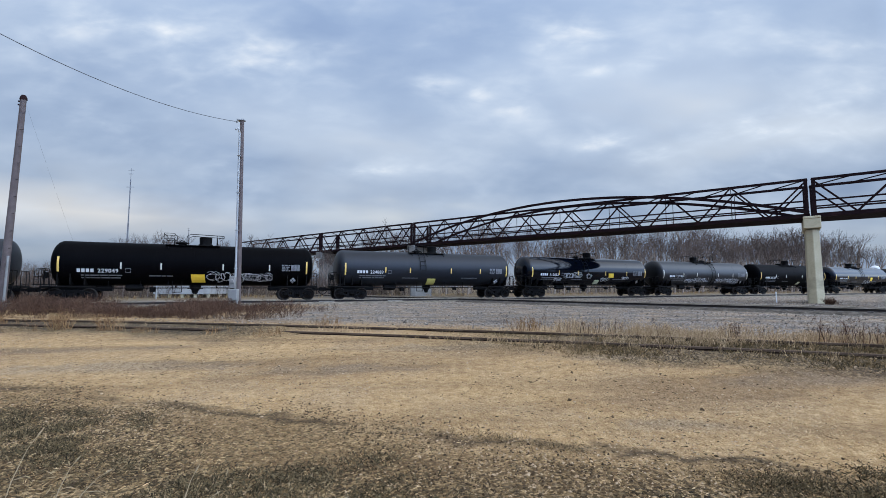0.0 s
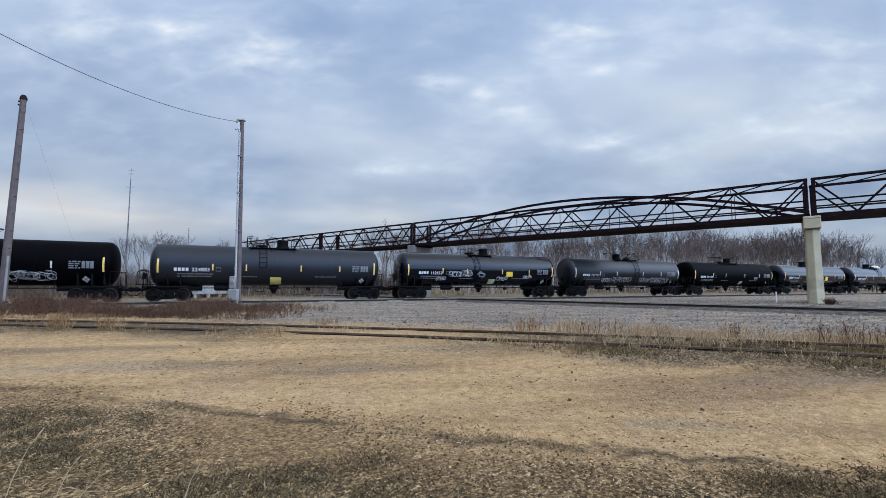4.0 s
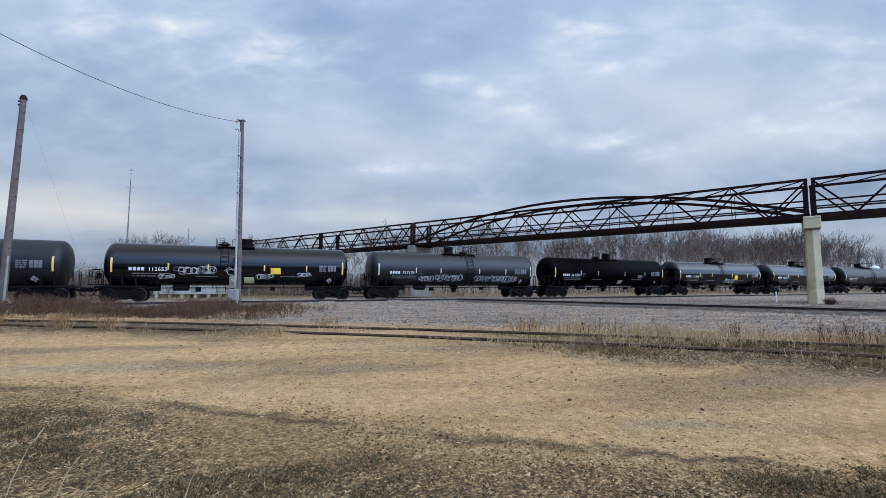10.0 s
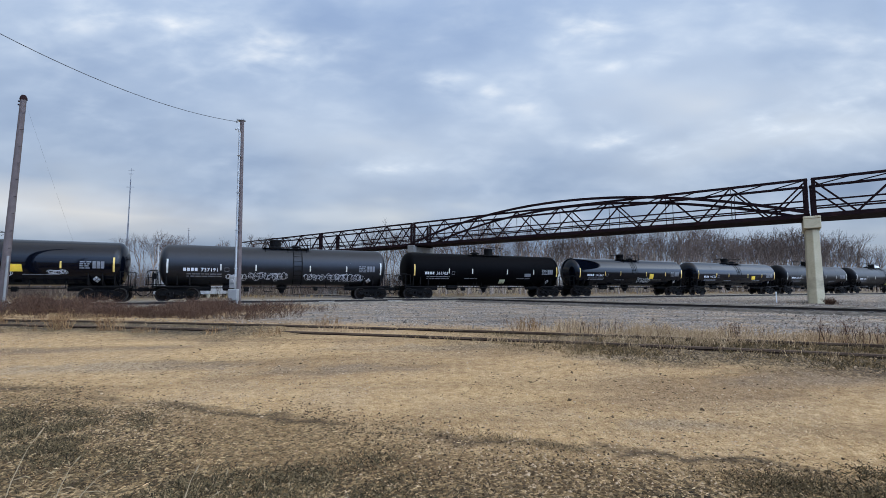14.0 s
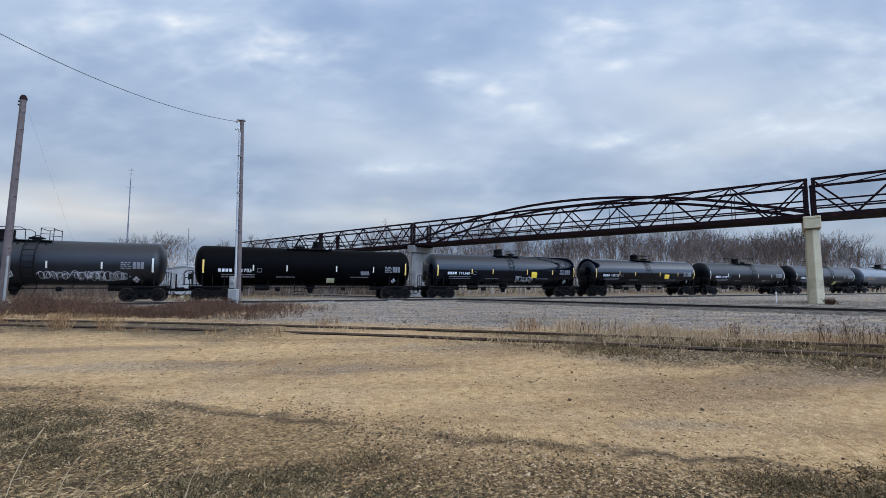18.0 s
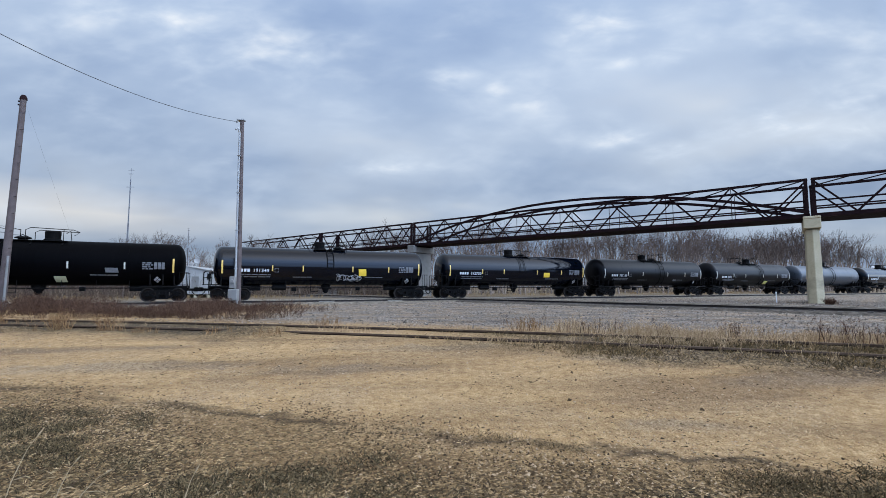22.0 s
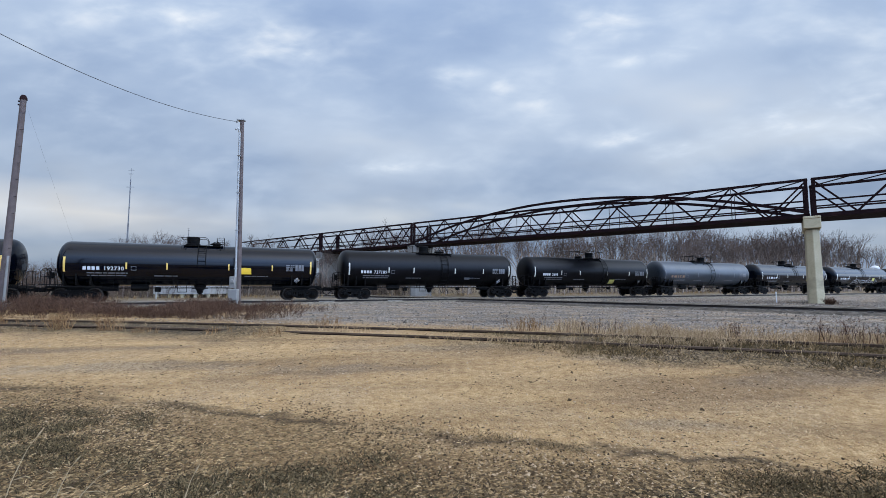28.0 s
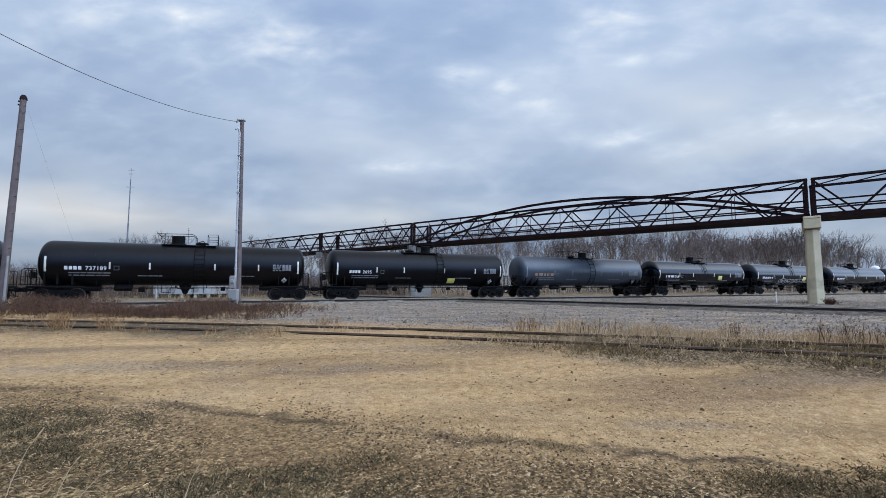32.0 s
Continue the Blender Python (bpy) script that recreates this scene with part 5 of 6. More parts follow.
# ---- things beyond the train ----
def site_cabin():
    """A white gabled cabin on blocks, its gable to the tracks, with two roof vents and a dish."""
    root = thing("site_cabin", "white gabled site cabin raised on short blocks", "cabin", pose(-31.1, 54.0, 0, 0, 0, 3))
    bm = bmesh.new()
    ring = [(-3.3, 0.30), (3.3, 0.30), (3.3, 3.05), (0.3, 3.62), (-3.3, 3.12)]
    a = [bm.verts.new((x, 0, z)) for x, z in ring]
    b = [bm.verts.new((x, 6.0, z)) for x, z in ring]
    bm.faces.new(a)
    bm.faces.new(b[::-1])
    for k in range(5):
        bm.faces.new((a[k], b[k], b[(k + 1) % 5], a[(k + 1) % 5]))
    part("wall", bm, CABIN_PAINT, root)
    for p, q in (((-3.5, 3.13), (0.32, 3.68)), ((0.28, 3.68), (3.5, 3.06))):
        bm = bmesh.new()
        add_beam(bm, ((p[0] + q[0]) / 2, -0.2, (p[1] + q[1]) / 2), ((p[0] + q[0]) / 2, 6.2, (p[1] + q[1]) / 2), math.dist(p, q), 0.07, up=(-(q[1] - p[1]), 0, q[0] - p[0]))
        part("roof", bm, CABIN_PAINT, root)
    for x in (-2.4, -1.2, 0.0, 1.2, 2.4):
        bm = bmesh.new()
        add_box(bm, x - 0.03, x + 0.03, -0.03, -0.002, 0.32, 3.05)
        part("batten", bm, CABIN_PAINT, root)
    for x, w, z0, z1 in ((-0.7, 0.10, 1.1, 2.7), (1.5, 0.42, 0.5, 2.4)):
        bm = bmesh.new()
        add_box(bm, x - w, x + w, -0.035, -0.004, z0, z1, 0.01)
        part("door" if w > 0.2 else "vent_slot", bm, UNDER_BLACK if w < 0.2 else BOX_PAINT, root)
    for x in (-0.5, 0.35):
        bm = bmesh.new()
        lathe(bm, [(0.0, 0.30), (0.25, 0.26), (0.32, 0.14), (0.20, 0.10), (0.20, -0.35), (0.0, -0.35)], 14, "z", pose(x, 1.2, 3.85))
        part("roof_vent", bm, CABIN_PAINT, root, smooth=40)
    for x in (-3.0, -1.5, 0.0, 1.5, 3.0):
        for y in (0.25, 3.0, 5.75):
            bm = bmesh.new()
            add_box(bm, x - 0.15, x + 0.15, y - 0.15, y + 0.15, -0.3, 0.31, 0.02)
            part("block", bm, CONCRETE, root)
    bm = bmesh.new()
    add_tube(bm, [(1.3, 0.8, 3.2), (1.3, 0.8, 4.3)], 0.04, 8)
    part("dish_mast", bm, GALVANISED, root)
    bm = bmesh.new()
    lathe(bm, [(0.0, 0.0), (0.2, 0.02), (0.36, 0.10), (0.36, 0.13), (0.18, 0.05), (0.0, 0.03)], 18, "y", pose(1.3, 0.72, 4.35, 180, 0, 15))
    part("dish", bm, CABIN_PAINT, root, "white satellite dish", smooth=40)
    return root


site_cabin()


def yard_light(x, y, h):
    root = thing("yard_light", "slim white pole with a small lamp head beside the cabin", "lamp post", pose(x, y, -0.2))
    bm = bmesh.new()
    add_tube(bm, [(0, 0, 0), (0, 0, h)], [0.075, 0.05], 10)
    part("shaft", bm, CABIN_PAINT, root, smooth=50)
    bm = bmesh.new()
    lathe(bm, [(0.0, 0.26), (0.10, 0.24), (0.20, 0.10), (0.20, 0.0), (0.08, -0.04), (0.0, -0.04)], 12, "z", pose(0, 0, h))
    part("lamp_head", bm, BOX_PAINT, root, smooth=40)
    return root


yard_light(-31.6, 50.0, 6.1)


def round_tank(x, y, z, r):
    root = thing("water_tank", "small white round tank on a steel stand", "tank", pose(x, y, -0.2))
    bm = bmesh.new()
    lathe(bm, [(0.0, z + r), (r * 0.6, z + r * 0.85), (r, z + r * 0.3), (r, z - r * 0.6), (r * 0.6, z - r), (0.0, z - r)], 18, "z")
    part("shell", bm, WHITE_PAINT, root, smooth=50)
    for k in range(4):
        a = math.tau * (k + 0.5) / 4
        bm = bmesh.new()
        add_tube(bm, [(r * 0.8 * math.cos(a), r * 0.8 * math.sin(a), 0), (r * 0.7 * math.cos(a), r * 0.7 * math.sin(a), z - r * 0.7)], 0.08, 8)
        part("leg", bm, RUST_STEEL, root)
    return root


round_tank(99.5, 104.0, 5.4, 0.85)


def marker_post(x, y, h, label):
    root = thing("marker_post", label, "post", pose(x, y, float(ground_z(x, y)) - 0.1))
    bm = bmesh.new()
    add_tube(bm, [(0, 0, 0), (0, 0, h)], 0.045, 10)
    part("shaft", bm, WHITE_PAINT, root, smooth=50)
    bm = bmesh.new()
    lathe(bm, [(0.0, 0.05), (0.035, 0.045), (0.052, 0.0), (0.052, -0.06), (0.0, -0.06)], 10, "z", pose(0, 0, h))
    part("cap", bm, WHITE_PAINT, root, smooth=40)
    return root


marker_post(27.9, 38.0, 0.95, "short white plastic marker post standing in ballast")

# ---- trees ----
def tube_arrays(store, pts, radii, sides):
    verts, faces = store
    pts = np.asarray(pts, float)
    d = np.gradient(pts, axis=0)
    d /= np.linalg.norm(d, axis=1, keepdims=True) + 1e-9
    ref = np.array((0.31, 0.77, 0.11))
    a = np.cross(d, ref)
    a /= np.linalg.norm(a, axis=1, keepdims=True) + 1e-9
    b = np.cross(d, a)
    base = len(verts)
    for i, p in enumerate(pts):
        for k in range(sides):
            q = k * math.tau / sides
            verts.append(tuple(p + (a[i] * math.cos(q) + b[i] * math.sin(q)) * radii[i]))
    for i in range(len(pts) - 1):
        for k in range(sides):
            n = (k + 1) % sides
            faces.append((base + i * sides + k, base + i * sides + n, base + (i + 1) * sides + n, base + (i + 1) * sides + k))


def twig_path(rng, start, way, length, steps, wander, lift):
    pts, p, d = [start], np.array(start, float), np.array(way, float)
    for _ in range(steps):
        d = d + rng.normal(0, wander, 3) + np.array((0, 0, lift))
        d /= np.linalg.norm(d)
        p = p + d * length / steps
        pts.append(p.copy())
    return np.array(pts), d


def bare_tree(seed, height, forks, spread):
    """Trunk and leafless crown: a stem that forks low into leaders, each forking again down to fine twigs."""
    rng = np.random.default_rng(seed)
    trunk, crown = ([], []), ([], [])
    r0 = 0.0145 * height

    def grow(start, way, length, r, level):
        steps = (5, 4, 3, 2, 1)[level]
        path, last = twig_path(rng, start, way, length, steps, (0.05, 0.11, 0.15, 0.18, 0.2)[level], (0.10, 0.10, 0.09, 0.07, 0.04)[level])
        tube_arrays(trunk if level < 2 else crown, path, np.linspace(r, max(r * 0.55, 0.008), steps + 1), (6, 5, 4, 3, 3)[level])
        if level == 4:
            return
        many = (forks, int(rng.integers(4, 7)), int(rng.integers(4, 7)), int(rng.integers(3, 5)))[level]
        a0 = rng.uniform(0, 6.28)
        for i in range(many):
            k = rng.uniform(0.45, 1.0) if level else rng.uniform(0.55, 1.0)
            k = 1.0 if i == 0 else k
            j = min(int(k * steps), steps - 1)
            at = path[j] + (path[j + 1] - path[j]) * (k * steps - j)
            d = path[j + 1] - path[j]
            d = d / np.linalg.norm(d)
            a = a0 + i * 2.4 + rng.uniform(-0.5, 0.5)
            open_by = spread * (0.35 if i == 0 else rng.uniform(0.75, 1.35)) * (1.0, 1.15, 1.2, 1.2)[level]
            out = d + open_by * np.array((math.cos(a), math.sin(a), rng.uniform(-0.15, 0.25)))
            size = length * (0.62, 0.60, 0.58, 0.55)[level] * rng.uniform(0.75, 1.15) * (1.25 - 0.35 * k)
            grow(at, out / np.linalg.norm(out), size, max(r * (0.55, 0.45, 0.42, 0.5)[level] * (1.0 if i == 0 else 0.8), 0.008), level + 1)

    grow(np.array((0, 0, -0.3)), np.array((rng.normal(0, 0.07), rng.normal(0, 0.07), 1.0)), height * 0.46, r0, 0)
    top = max(v[2] for v in crown[0])
    out = []
    for store, material, name in ((trunk, BARK, "trunk"), (crown, TWIG, "crown")):
        me = bpy.data.meshes.new(name)
        me.from_pydata([(x, y, z * height / top) for x, y, z in store[0]], [], store[1])
        me.materials.append(material)
        out.append(me)
    return out


TREES = [bare_tree(70 + k, h, n, s) for k, (h, n, s) in enumerate(((12, 4, 0.55), (12, 5, 0.48), (13, 4, 0.42), (11, 5, 0.62), (12, 4, 0.45), (10, 5, 0.66), (13, 3, 0.50)))]


def plant_tree(k, x, y, scale, turn):
    trunk, crown = TREES[k]
    root = thing("tree", "leafless grey-brown winter tree beyond the tracks", "tree", group="bare trees")
    root.matrix_basis = Matrix.Translation((x, y, float(ground_z(x, y)))) @ Matrix.Rotation(turn, 4, "Z") @ Matrix.Diagonal((scale, scale, scale * random.uniform(0.9, 1.1), 1))
    part("trunk", trunk, None, root)
    part("crown", crown, None, root)


rnd = random.Random(17)
TALL = (12, 12, 13, 11, 12, 10, 13)
for row, (off, gap, size) in enumerate(((26, 3.0, 0.80), (31, 2.9, 0.92), (37, 3.0, 1.0), (45, 3.2, 1.02))):
    s = -13.0 + row
    while s < 165:
        p = TRAIN_AT + TRAIN_WAY * s + np.array((-TRAIN_WAY[1], TRAIN_WAY[0])) * (off + rnd.uniform(-2.5, 2.5))
        thin = s < 20
        if not (thin and (rnd.random() < 0.15 or row == 0)):
            k = rnd.randrange(len(TREES))
            # the wood grows taller away from the open end
            full = (9.4 + 0.052 * max(0.0, s - 22) + 0.14 * (off - 26)) * size * rnd.uniform(0.88, 1.08)
            plant_tree(k, p[0], p[1], (full if not thin else full * rnd.uniform(0.72, 0.98) * (0.9 if s < 4 else 1.0)) / TALL[k], rnd.uniform(0, 6.28))
        s += gap * rnd.uniform(0.7, 1.3) * (1.15 if thin else 1.0)


# ---- weeds and grass ----
def straw(name, stops, rough=0.9):
    m = bpy.data.materials.new(name)
    m.use_nodes = True
    t = m.node_tree
    b = t.nodes["Principled BSDF"]
    geo = t.nodes.new("ShaderNodeNewGeometry")
    at = t.nodes.new("ShaderNodeTexCoord").outputs["Object"]
    v = maths(t, "ADD", maths(t, "MULTIPLY", geo.outputs["Random Per Island"], 0.7), maths(t, "MULTIPLY", noise_at(t, at, 0.8, 4.0), 0.3))
    link(t, blend(t, 1.0, ramp(t, v, stops), (1.04, 0.92, 0.79), "MULTIPLY"), b.inputs["Base Color"])
    b.inputs["Roughness"].default_value = rough
    b.inputs["Specular IOR Level"].default_value = 0.2
    return m


DRY_GRASS = straw("dry_grass", [(0.15, (0.104, 0.073, 0.035)), (0.5, (0.25, 0.175, 0.088)), (0.9, (0.437, 0.33, 0.185))])
DARK_GRASS = straw("matted_grass", [(0.15, (0.050, 0.038, 0.021)), (0.5, (0.135, 0.100, 0.056)), (0.9, (0.28, 0.212, 0.122))])
RUSTY_GRASS = straw("rusty_grass", [(0.15, (0.075, 0.040, 0.019)), (0.5, (0.20, 0.120, 0.058)), (0.9, (0.40, 0.28, 0.15))])
STRAW_GRASS = straw("straw_grass", [(0.12, (0.150, 0.105, 0.060)), (0.5, (0.37, 0.278, 0.168)), (0.9, (0.63, 0.51, 0.345))])
PALE_STRAW = straw("pale_straw", [(0.15, (0.166, 0.112, 0.055)), (0.5, (0.395, 0.281, 0.147)), (0.9, (0.666, 0.514, 0.311))])
VERGE_GRASS = straw("verge_grass", [(0.15, (0.018, 0.014, 0.007)), (0.5, (0.088, 0.068, 0.03)), (0.75, (0.187, 0.136, 0.063)), (0.93, (0.478, 0.349, 0.176))])
MAT_GRASS = straw("dead_mat", [(0.15, (0.020, 0.016, 0.008)), (0.45, (0.070, 0.056, 0.029)), (0.74, (0.19, 0.150, 0.082)), (0.93, (0.46, 0.37, 0.235))])
RED_WEED = straw("brown_weeds", [(0.15, (0.022, 0.011, 0.008)), (0.5, (0.066, 0.036, 0.024)), (0.88, (0.17, 0.108, 0.07)), (0.97, (0.42, 0.33, 0.23))])


rng = np.random.default_rng(9)


def scatter(n, x0, x1, y0, y1, keep):
    """Clumped spots inside a box, thinned by a rule."""
    x, y = rng.uniform(x0, x1, n), rng.uniform(y0, y1, n)
    ok = rng.uniform(0, 1, n) < keep(x, y)
    return np.stack([x[ok], y[ok]], -1)


def wavy(x, y, f):
    return 0.5 + 0.25 * np.sin(f * x + 1.7 * np.sin(f * 0.6 * y)) + 0.25 * np.sin(f * 1.3 * y + 2.1 * np.sin(f * 0.7 * x))


def ribbons(name, label, start, way, length, width, material, droop=0.0, category="grass"):
    """Tapered slivers from start points along ways (n x 3), each bent downwards a little."""
    n = len(start)
    way = way / np.linalg.norm(way, axis=1, keepdims=True)
    side = np.cross(way, rng.normal(0, 1, (n, 3)))
    side /= np.linalg.norm(side, axis=1, keepdims=True) + 1e-9
    mid = start + way * (length * 0.55)[:, None]
    end = start + way * length[:, None]
    end[:, 2] -= droop * length
    half = (width * 0.5)[:, None]
    co = np.concatenate([start - side * half, start + side * half, mid - side * half * 0.8, mid + side * half * 0.8, end])
    i = np.arange(n)
    quads = np.stack([i, i + n, i + 3 * n, i + 2 * n], -1).tolist()
    tips = np.stack([i + 2 * n, i + 3 * n, i + 4 * n], -1).tolist()
    me = bpy.data.meshes.new(name)
    me.from_pydata(co.tolist(), [], quads + tips)
    me.materials.append(material)
    return tagged(new(name, me), label, category, kind="stuff")


def weed_stand(name, label, spots, height, material, stems=6, twigs=6, width=0.011, spread=0.32):
    """Dead weeds: stems that fan out of each root, with side twigs and seed heads on their upper parts."""
    n = len(spots)
    z = ground_z(spots[:, 0], spots[:, 1])
    root = np.repeat(np.stack([spots[:, 0], spots[:, 1], z], -1), stems, 0)
    h = np.repeat(height, stems) * rng.uniform(0.55, 1.1, n * stems)
    root[:, :2] += rng.normal(0, 0.05, (n * stems, 2))
    way = np.concatenate([rng.normal(0, spread, (n * stems, 2)), np.ones((n * stems, 1))], 1)
    way /= np.linalg.norm(way, axis=1, keepdims=True)
    k = np.repeat(np.arange(n * stems), twigs)
    f = rng.uniform(0.35, 1.0, len(k))
    at = root[k] + way[k] * (h[k] * f)[:, None]
    out = way[k] * 0.6 + rng.normal(0, 0.55, (len(k), 3))
    out[:, 2] += 0.25
    start = np.concatenate([root, at])
    ways = np.concatenate([way, out])
    length = np.concatenate([h, h[k] * rng.uniform(0.10, 0.30, len(k))])
    wide = np.concatenate([np.full(len(h), width), np.full(len(k), width * 0.9)]) * rng.uniform(0.7, 1.4, len(start))
    return ribbons(name, label, start, ways, length, wide, material, 0.06, "weeds")


# weeds round the poles
spots = scatter(6800, -30, -4, 17.5, 25.4, lambda x, y: np.clip(wavy(x, y, 0.8) * 1.5 - 0.30, 0, 1) * (1 - smooth_step(-9.5, -5.6, x)) * smooth_step(18.2, 19.6, y + 0.10 * (x + 14)) * (1 - 0.7 * np.exp(-((x + 17.2) / 1.1) ** 2)))
tall = 0.34 + 0.34 * (1 - smooth_step(-21, -13, spots[:, 0])) + 0.36 * wavy(spots[:, 0], spots[:, 1], 1.3)
weed_stand("weeds", "dead reddish-brown weeds round the wooden poles", spots, tall, RED_WEED, 5, 9, 0.011, 0.42)
spots = scatter(260, -14.2, -11.4, 23.6, 25.4, lambda x, y: 0.6 + 0 * x)
weed_stand("weeds", "taller tangle of pale dead weeds at the pole's foot", spots, np.full(len(spots), 0.75), RED_WEED, 5, 9, 0.011, 0.4)
# straw tufts beside the siding
for cx, cy, count, tall in ((-9.9, 11.7, 17, 0.50), (-8.45, 11.4, 12, 0.40), (-12.6, 13.0, 10, 0.3), (-7.0, 11.0, 6, 0.16), (-3.9, 10.2, 6, 0.22), (-5.2, 10.4, 5, 0.16), (2.0, 11.2, 12, 0.35), (-3.2, 12.6, 9, 0.3)):
    spots = np.stack([rng.normal(cx, 0.17, count), rng.normal(cy, 0.16, count)], -1)
    weed_stand("weeds", "rust-coloured dry weed tuft beside the siding", spots, np.full(count, tall), RUSTY_GRASS, 6, 6, 0.010)
# long grass behind the siding, on the side where it bends near
spots = scatter(15000, 1.5, 18, 6.0, 13.5, lambda x, y: np.clip(wavy(x, y, 1.4) * 1.3 - 0.1, 0, 1) * smooth_step(0.75, 1.3, y - near_track_y(x)) * (1 - smooth_step(2.0, 3.4, y - near_track_y(x))) * smooth_step(1.5, 3.8, x))
weed_stand("tall_grass", "dry straw-coloured grass behind the rusty siding", spots, 0.14 + 0.27 * wavy(spots[:, 0], spots[:, 1], 2.1), STRAW_GRASS, 6, 3, 0.0065, 0.22)
spots = scatter(3600, 1.5, 18, 6.0, 13.5, lambda x, y: np.clip(wavy(x, y, 2.1) * 1.5 - 0.5, 0, 1) * (0.35 + 0.65 * smooth_step(4.5, 8.0, x)) * smooth_step(0.75, 1.2, y - near_track_y(x)) * (1 - smooth_step(1.8, 2.6, y - near_track_y(x))))
weed_stand("weeds", "dark dead weed stalks among the dry grass", spots, 0.30 + 0.22 * wavy(spots[:, 0], spots[:, 1], 1.7), RED_WEED, 4, 6, 0.008, 0.22)
# clumps of straw that hide stretches of the rails
for cx, dy, count, tall, wide in ((4.2, -0.1, 70, 0.30, 0.7), (5.6, 0.5, 60, 0.34, 0.6), (3.4, -0.9, 50, 0.14, 0.8), (7.0, -0.95, 30, 0.14, 0.9), (8.8, 0.2, 60, 0.3, 0.7), (6.2, -1.3, 30, 0.12, 1.0), (10.5, -0.9, 20, 0.14, 0.9), (0.8, -1.0, 40, 0.16, 0.9), (-2.5, 0.1, 26, 0.2, 0.8), (-9.0, -0.2, 14, 0.22, 0.5)):
    xs = rng.normal(cx, wide, count)
    spots = np.stack([xs, near_track_y(xs) + dy + rng.normal(0, 0.22, count)], -1)
    weed_stand("tall_grass", "dry straw clump growing over the rusty rails", spots, tall * rng.uniform(0.5, 1.1, count), STRAW_GRASS, 6, 3, 0.006, 0.4)
# thin growth on the verge and between the rails
spots = scatter(9000, -26, 17, 4.0, 17.0, lambda x, y: np.clip(wavy(x, y, 1.1) * 1.5 - 0.45 + 0.3 * smooth_step(2, 6, x), 0, 1) * (1 - 0.85 * np.exp(-((x + 1.7) / 2.8) ** 2)) * smooth_step(-2.3, -1.2, y - near_track_y(x)) * (1 - smooth_step(0.9, 3.2, y - near_track_y(x))))
weed_stand("verge_grass", "thin brown grass along the rusty siding", spots, np.full(len(spots), 0.11), DARK_GRASS, 6, 2, 0.007, 0.7)
spots = scatter(16000, 0.5, 16, 3.5, 10.5, lambda x, y: np.clip(wavy(x, y, 1.3) * 1.2, 0, 1) * smooth_step(-2.5, -1.5, y - near_track_y(x) + 0.6 * (wavy(x, y, 0.9) - 0.5) + 0.8 * smooth_step(5, 9, x)) * (1 - smooth_step(0.5, 0.75, y - near_track_y(x))) * smooth_step(0.5, 3.0, x))
weed_stand("verge_grass", "matted grey-brown grass bank before the rusty siding", spots, 0.05 + 0.05 * wavy(spots[:, 0], spots[:, 1], 2.7), VERGE_GRASS, 8, 1, 0.007, 0.75)
# pier foot
spots = np.stack([rng.normal(29.1, 0.17, 30), rng.normal(34.2, 0.2, 30)], -1)
weed_stand("weeds", "low dark weeds at the foot of the concrete pier", spots, np.full(30, 0.5), RED_WEED, 6, 7, 0.02, 0.5)
# waste land behind the train
spots = scatter(9000, -60, 80, 36, 110, lambda x, y: np.clip(wavy(x, y, 0.35) * 1.4 - 0.2, 0, 1) * smooth_step(17, 20, off_line(x, y, TRAIN_AT, TRAIN_WAY)) * (1 - smooth_step(26, 32, off_line(x, y, TRAIN_AT, TRAIN_WAY))))
weed_stand("tall_grass", "pale brown rough grass beyond the train", spots, np.full(len(spots), 0.38), DRY_GRASS, 5, 3, 0.03, 0.3)


def brush(count, s0, s1, near, far, height, label):
    """Leafless undergrowth: slender stems with side shoots, too many to count."""
    s, o = rng.uniform(s0, s1, count), rng.uniform(near, far, count)
    p = TRAIN_AT + s[:, None] * TRAIN_WAY + o[:, None] * np.array((-TRAIN_WAY[1], TRAIN_WAY[0]))
    clump = 0.55 + 0.6 * wavy(p[:, 0], p[:, 1], 0.16)
    weed_stand("undergrowth", label, p, height * clump, BRUSH, 3, 8, 0.02, 0.28)


BRUSH = straw("undergrowth", [(0.15, (0.028, 0.020, 0.017)), (0.5, (0.074, 0.056, 0.047)), (0.9, (0.15, 0.118, 0.103))])
brush(3600, -50, 25, 24, 50, 4.6, "tangled leafless grey-brown undergrowth beyond the tracks")
brush(2400, 20, 190, 30, 52, 4.2, "dense leafless grey-brown wood edge beyond the train")

# flattened grass and litter before the camera
def litter(name, label, count, x0, x1, y0, y1, keep, size, wide, material):
    spots = scatter(count, x0, x1, y0, y1, keep)
    n = len(spots)
    start = np.stack([spots[:, 0], spots[:, 1], ground_z(spots[:, 0], spots[:, 1]) + rng.uniform(0.0, 0.012, n)], -1)
    a = rng.uniform(0, math.tau, n)
    way = np.stack([np.cos(a), np.sin(a), np.abs(rng.normal(0.05, 0.25, n))], -1)
    return ribbons(name, label, start, way, size * rng.uniform(0.5, 1.6, n), wide * rng.uniform(0.6, 1.5, n), material, 0.15)


def front_zone(x, y):
    return 1 - smooth_step(-0.5, 0.7, y + 0.34 * x - 4.5 + 0.5 * (wavy(x, y, 1.1) - 0.5))


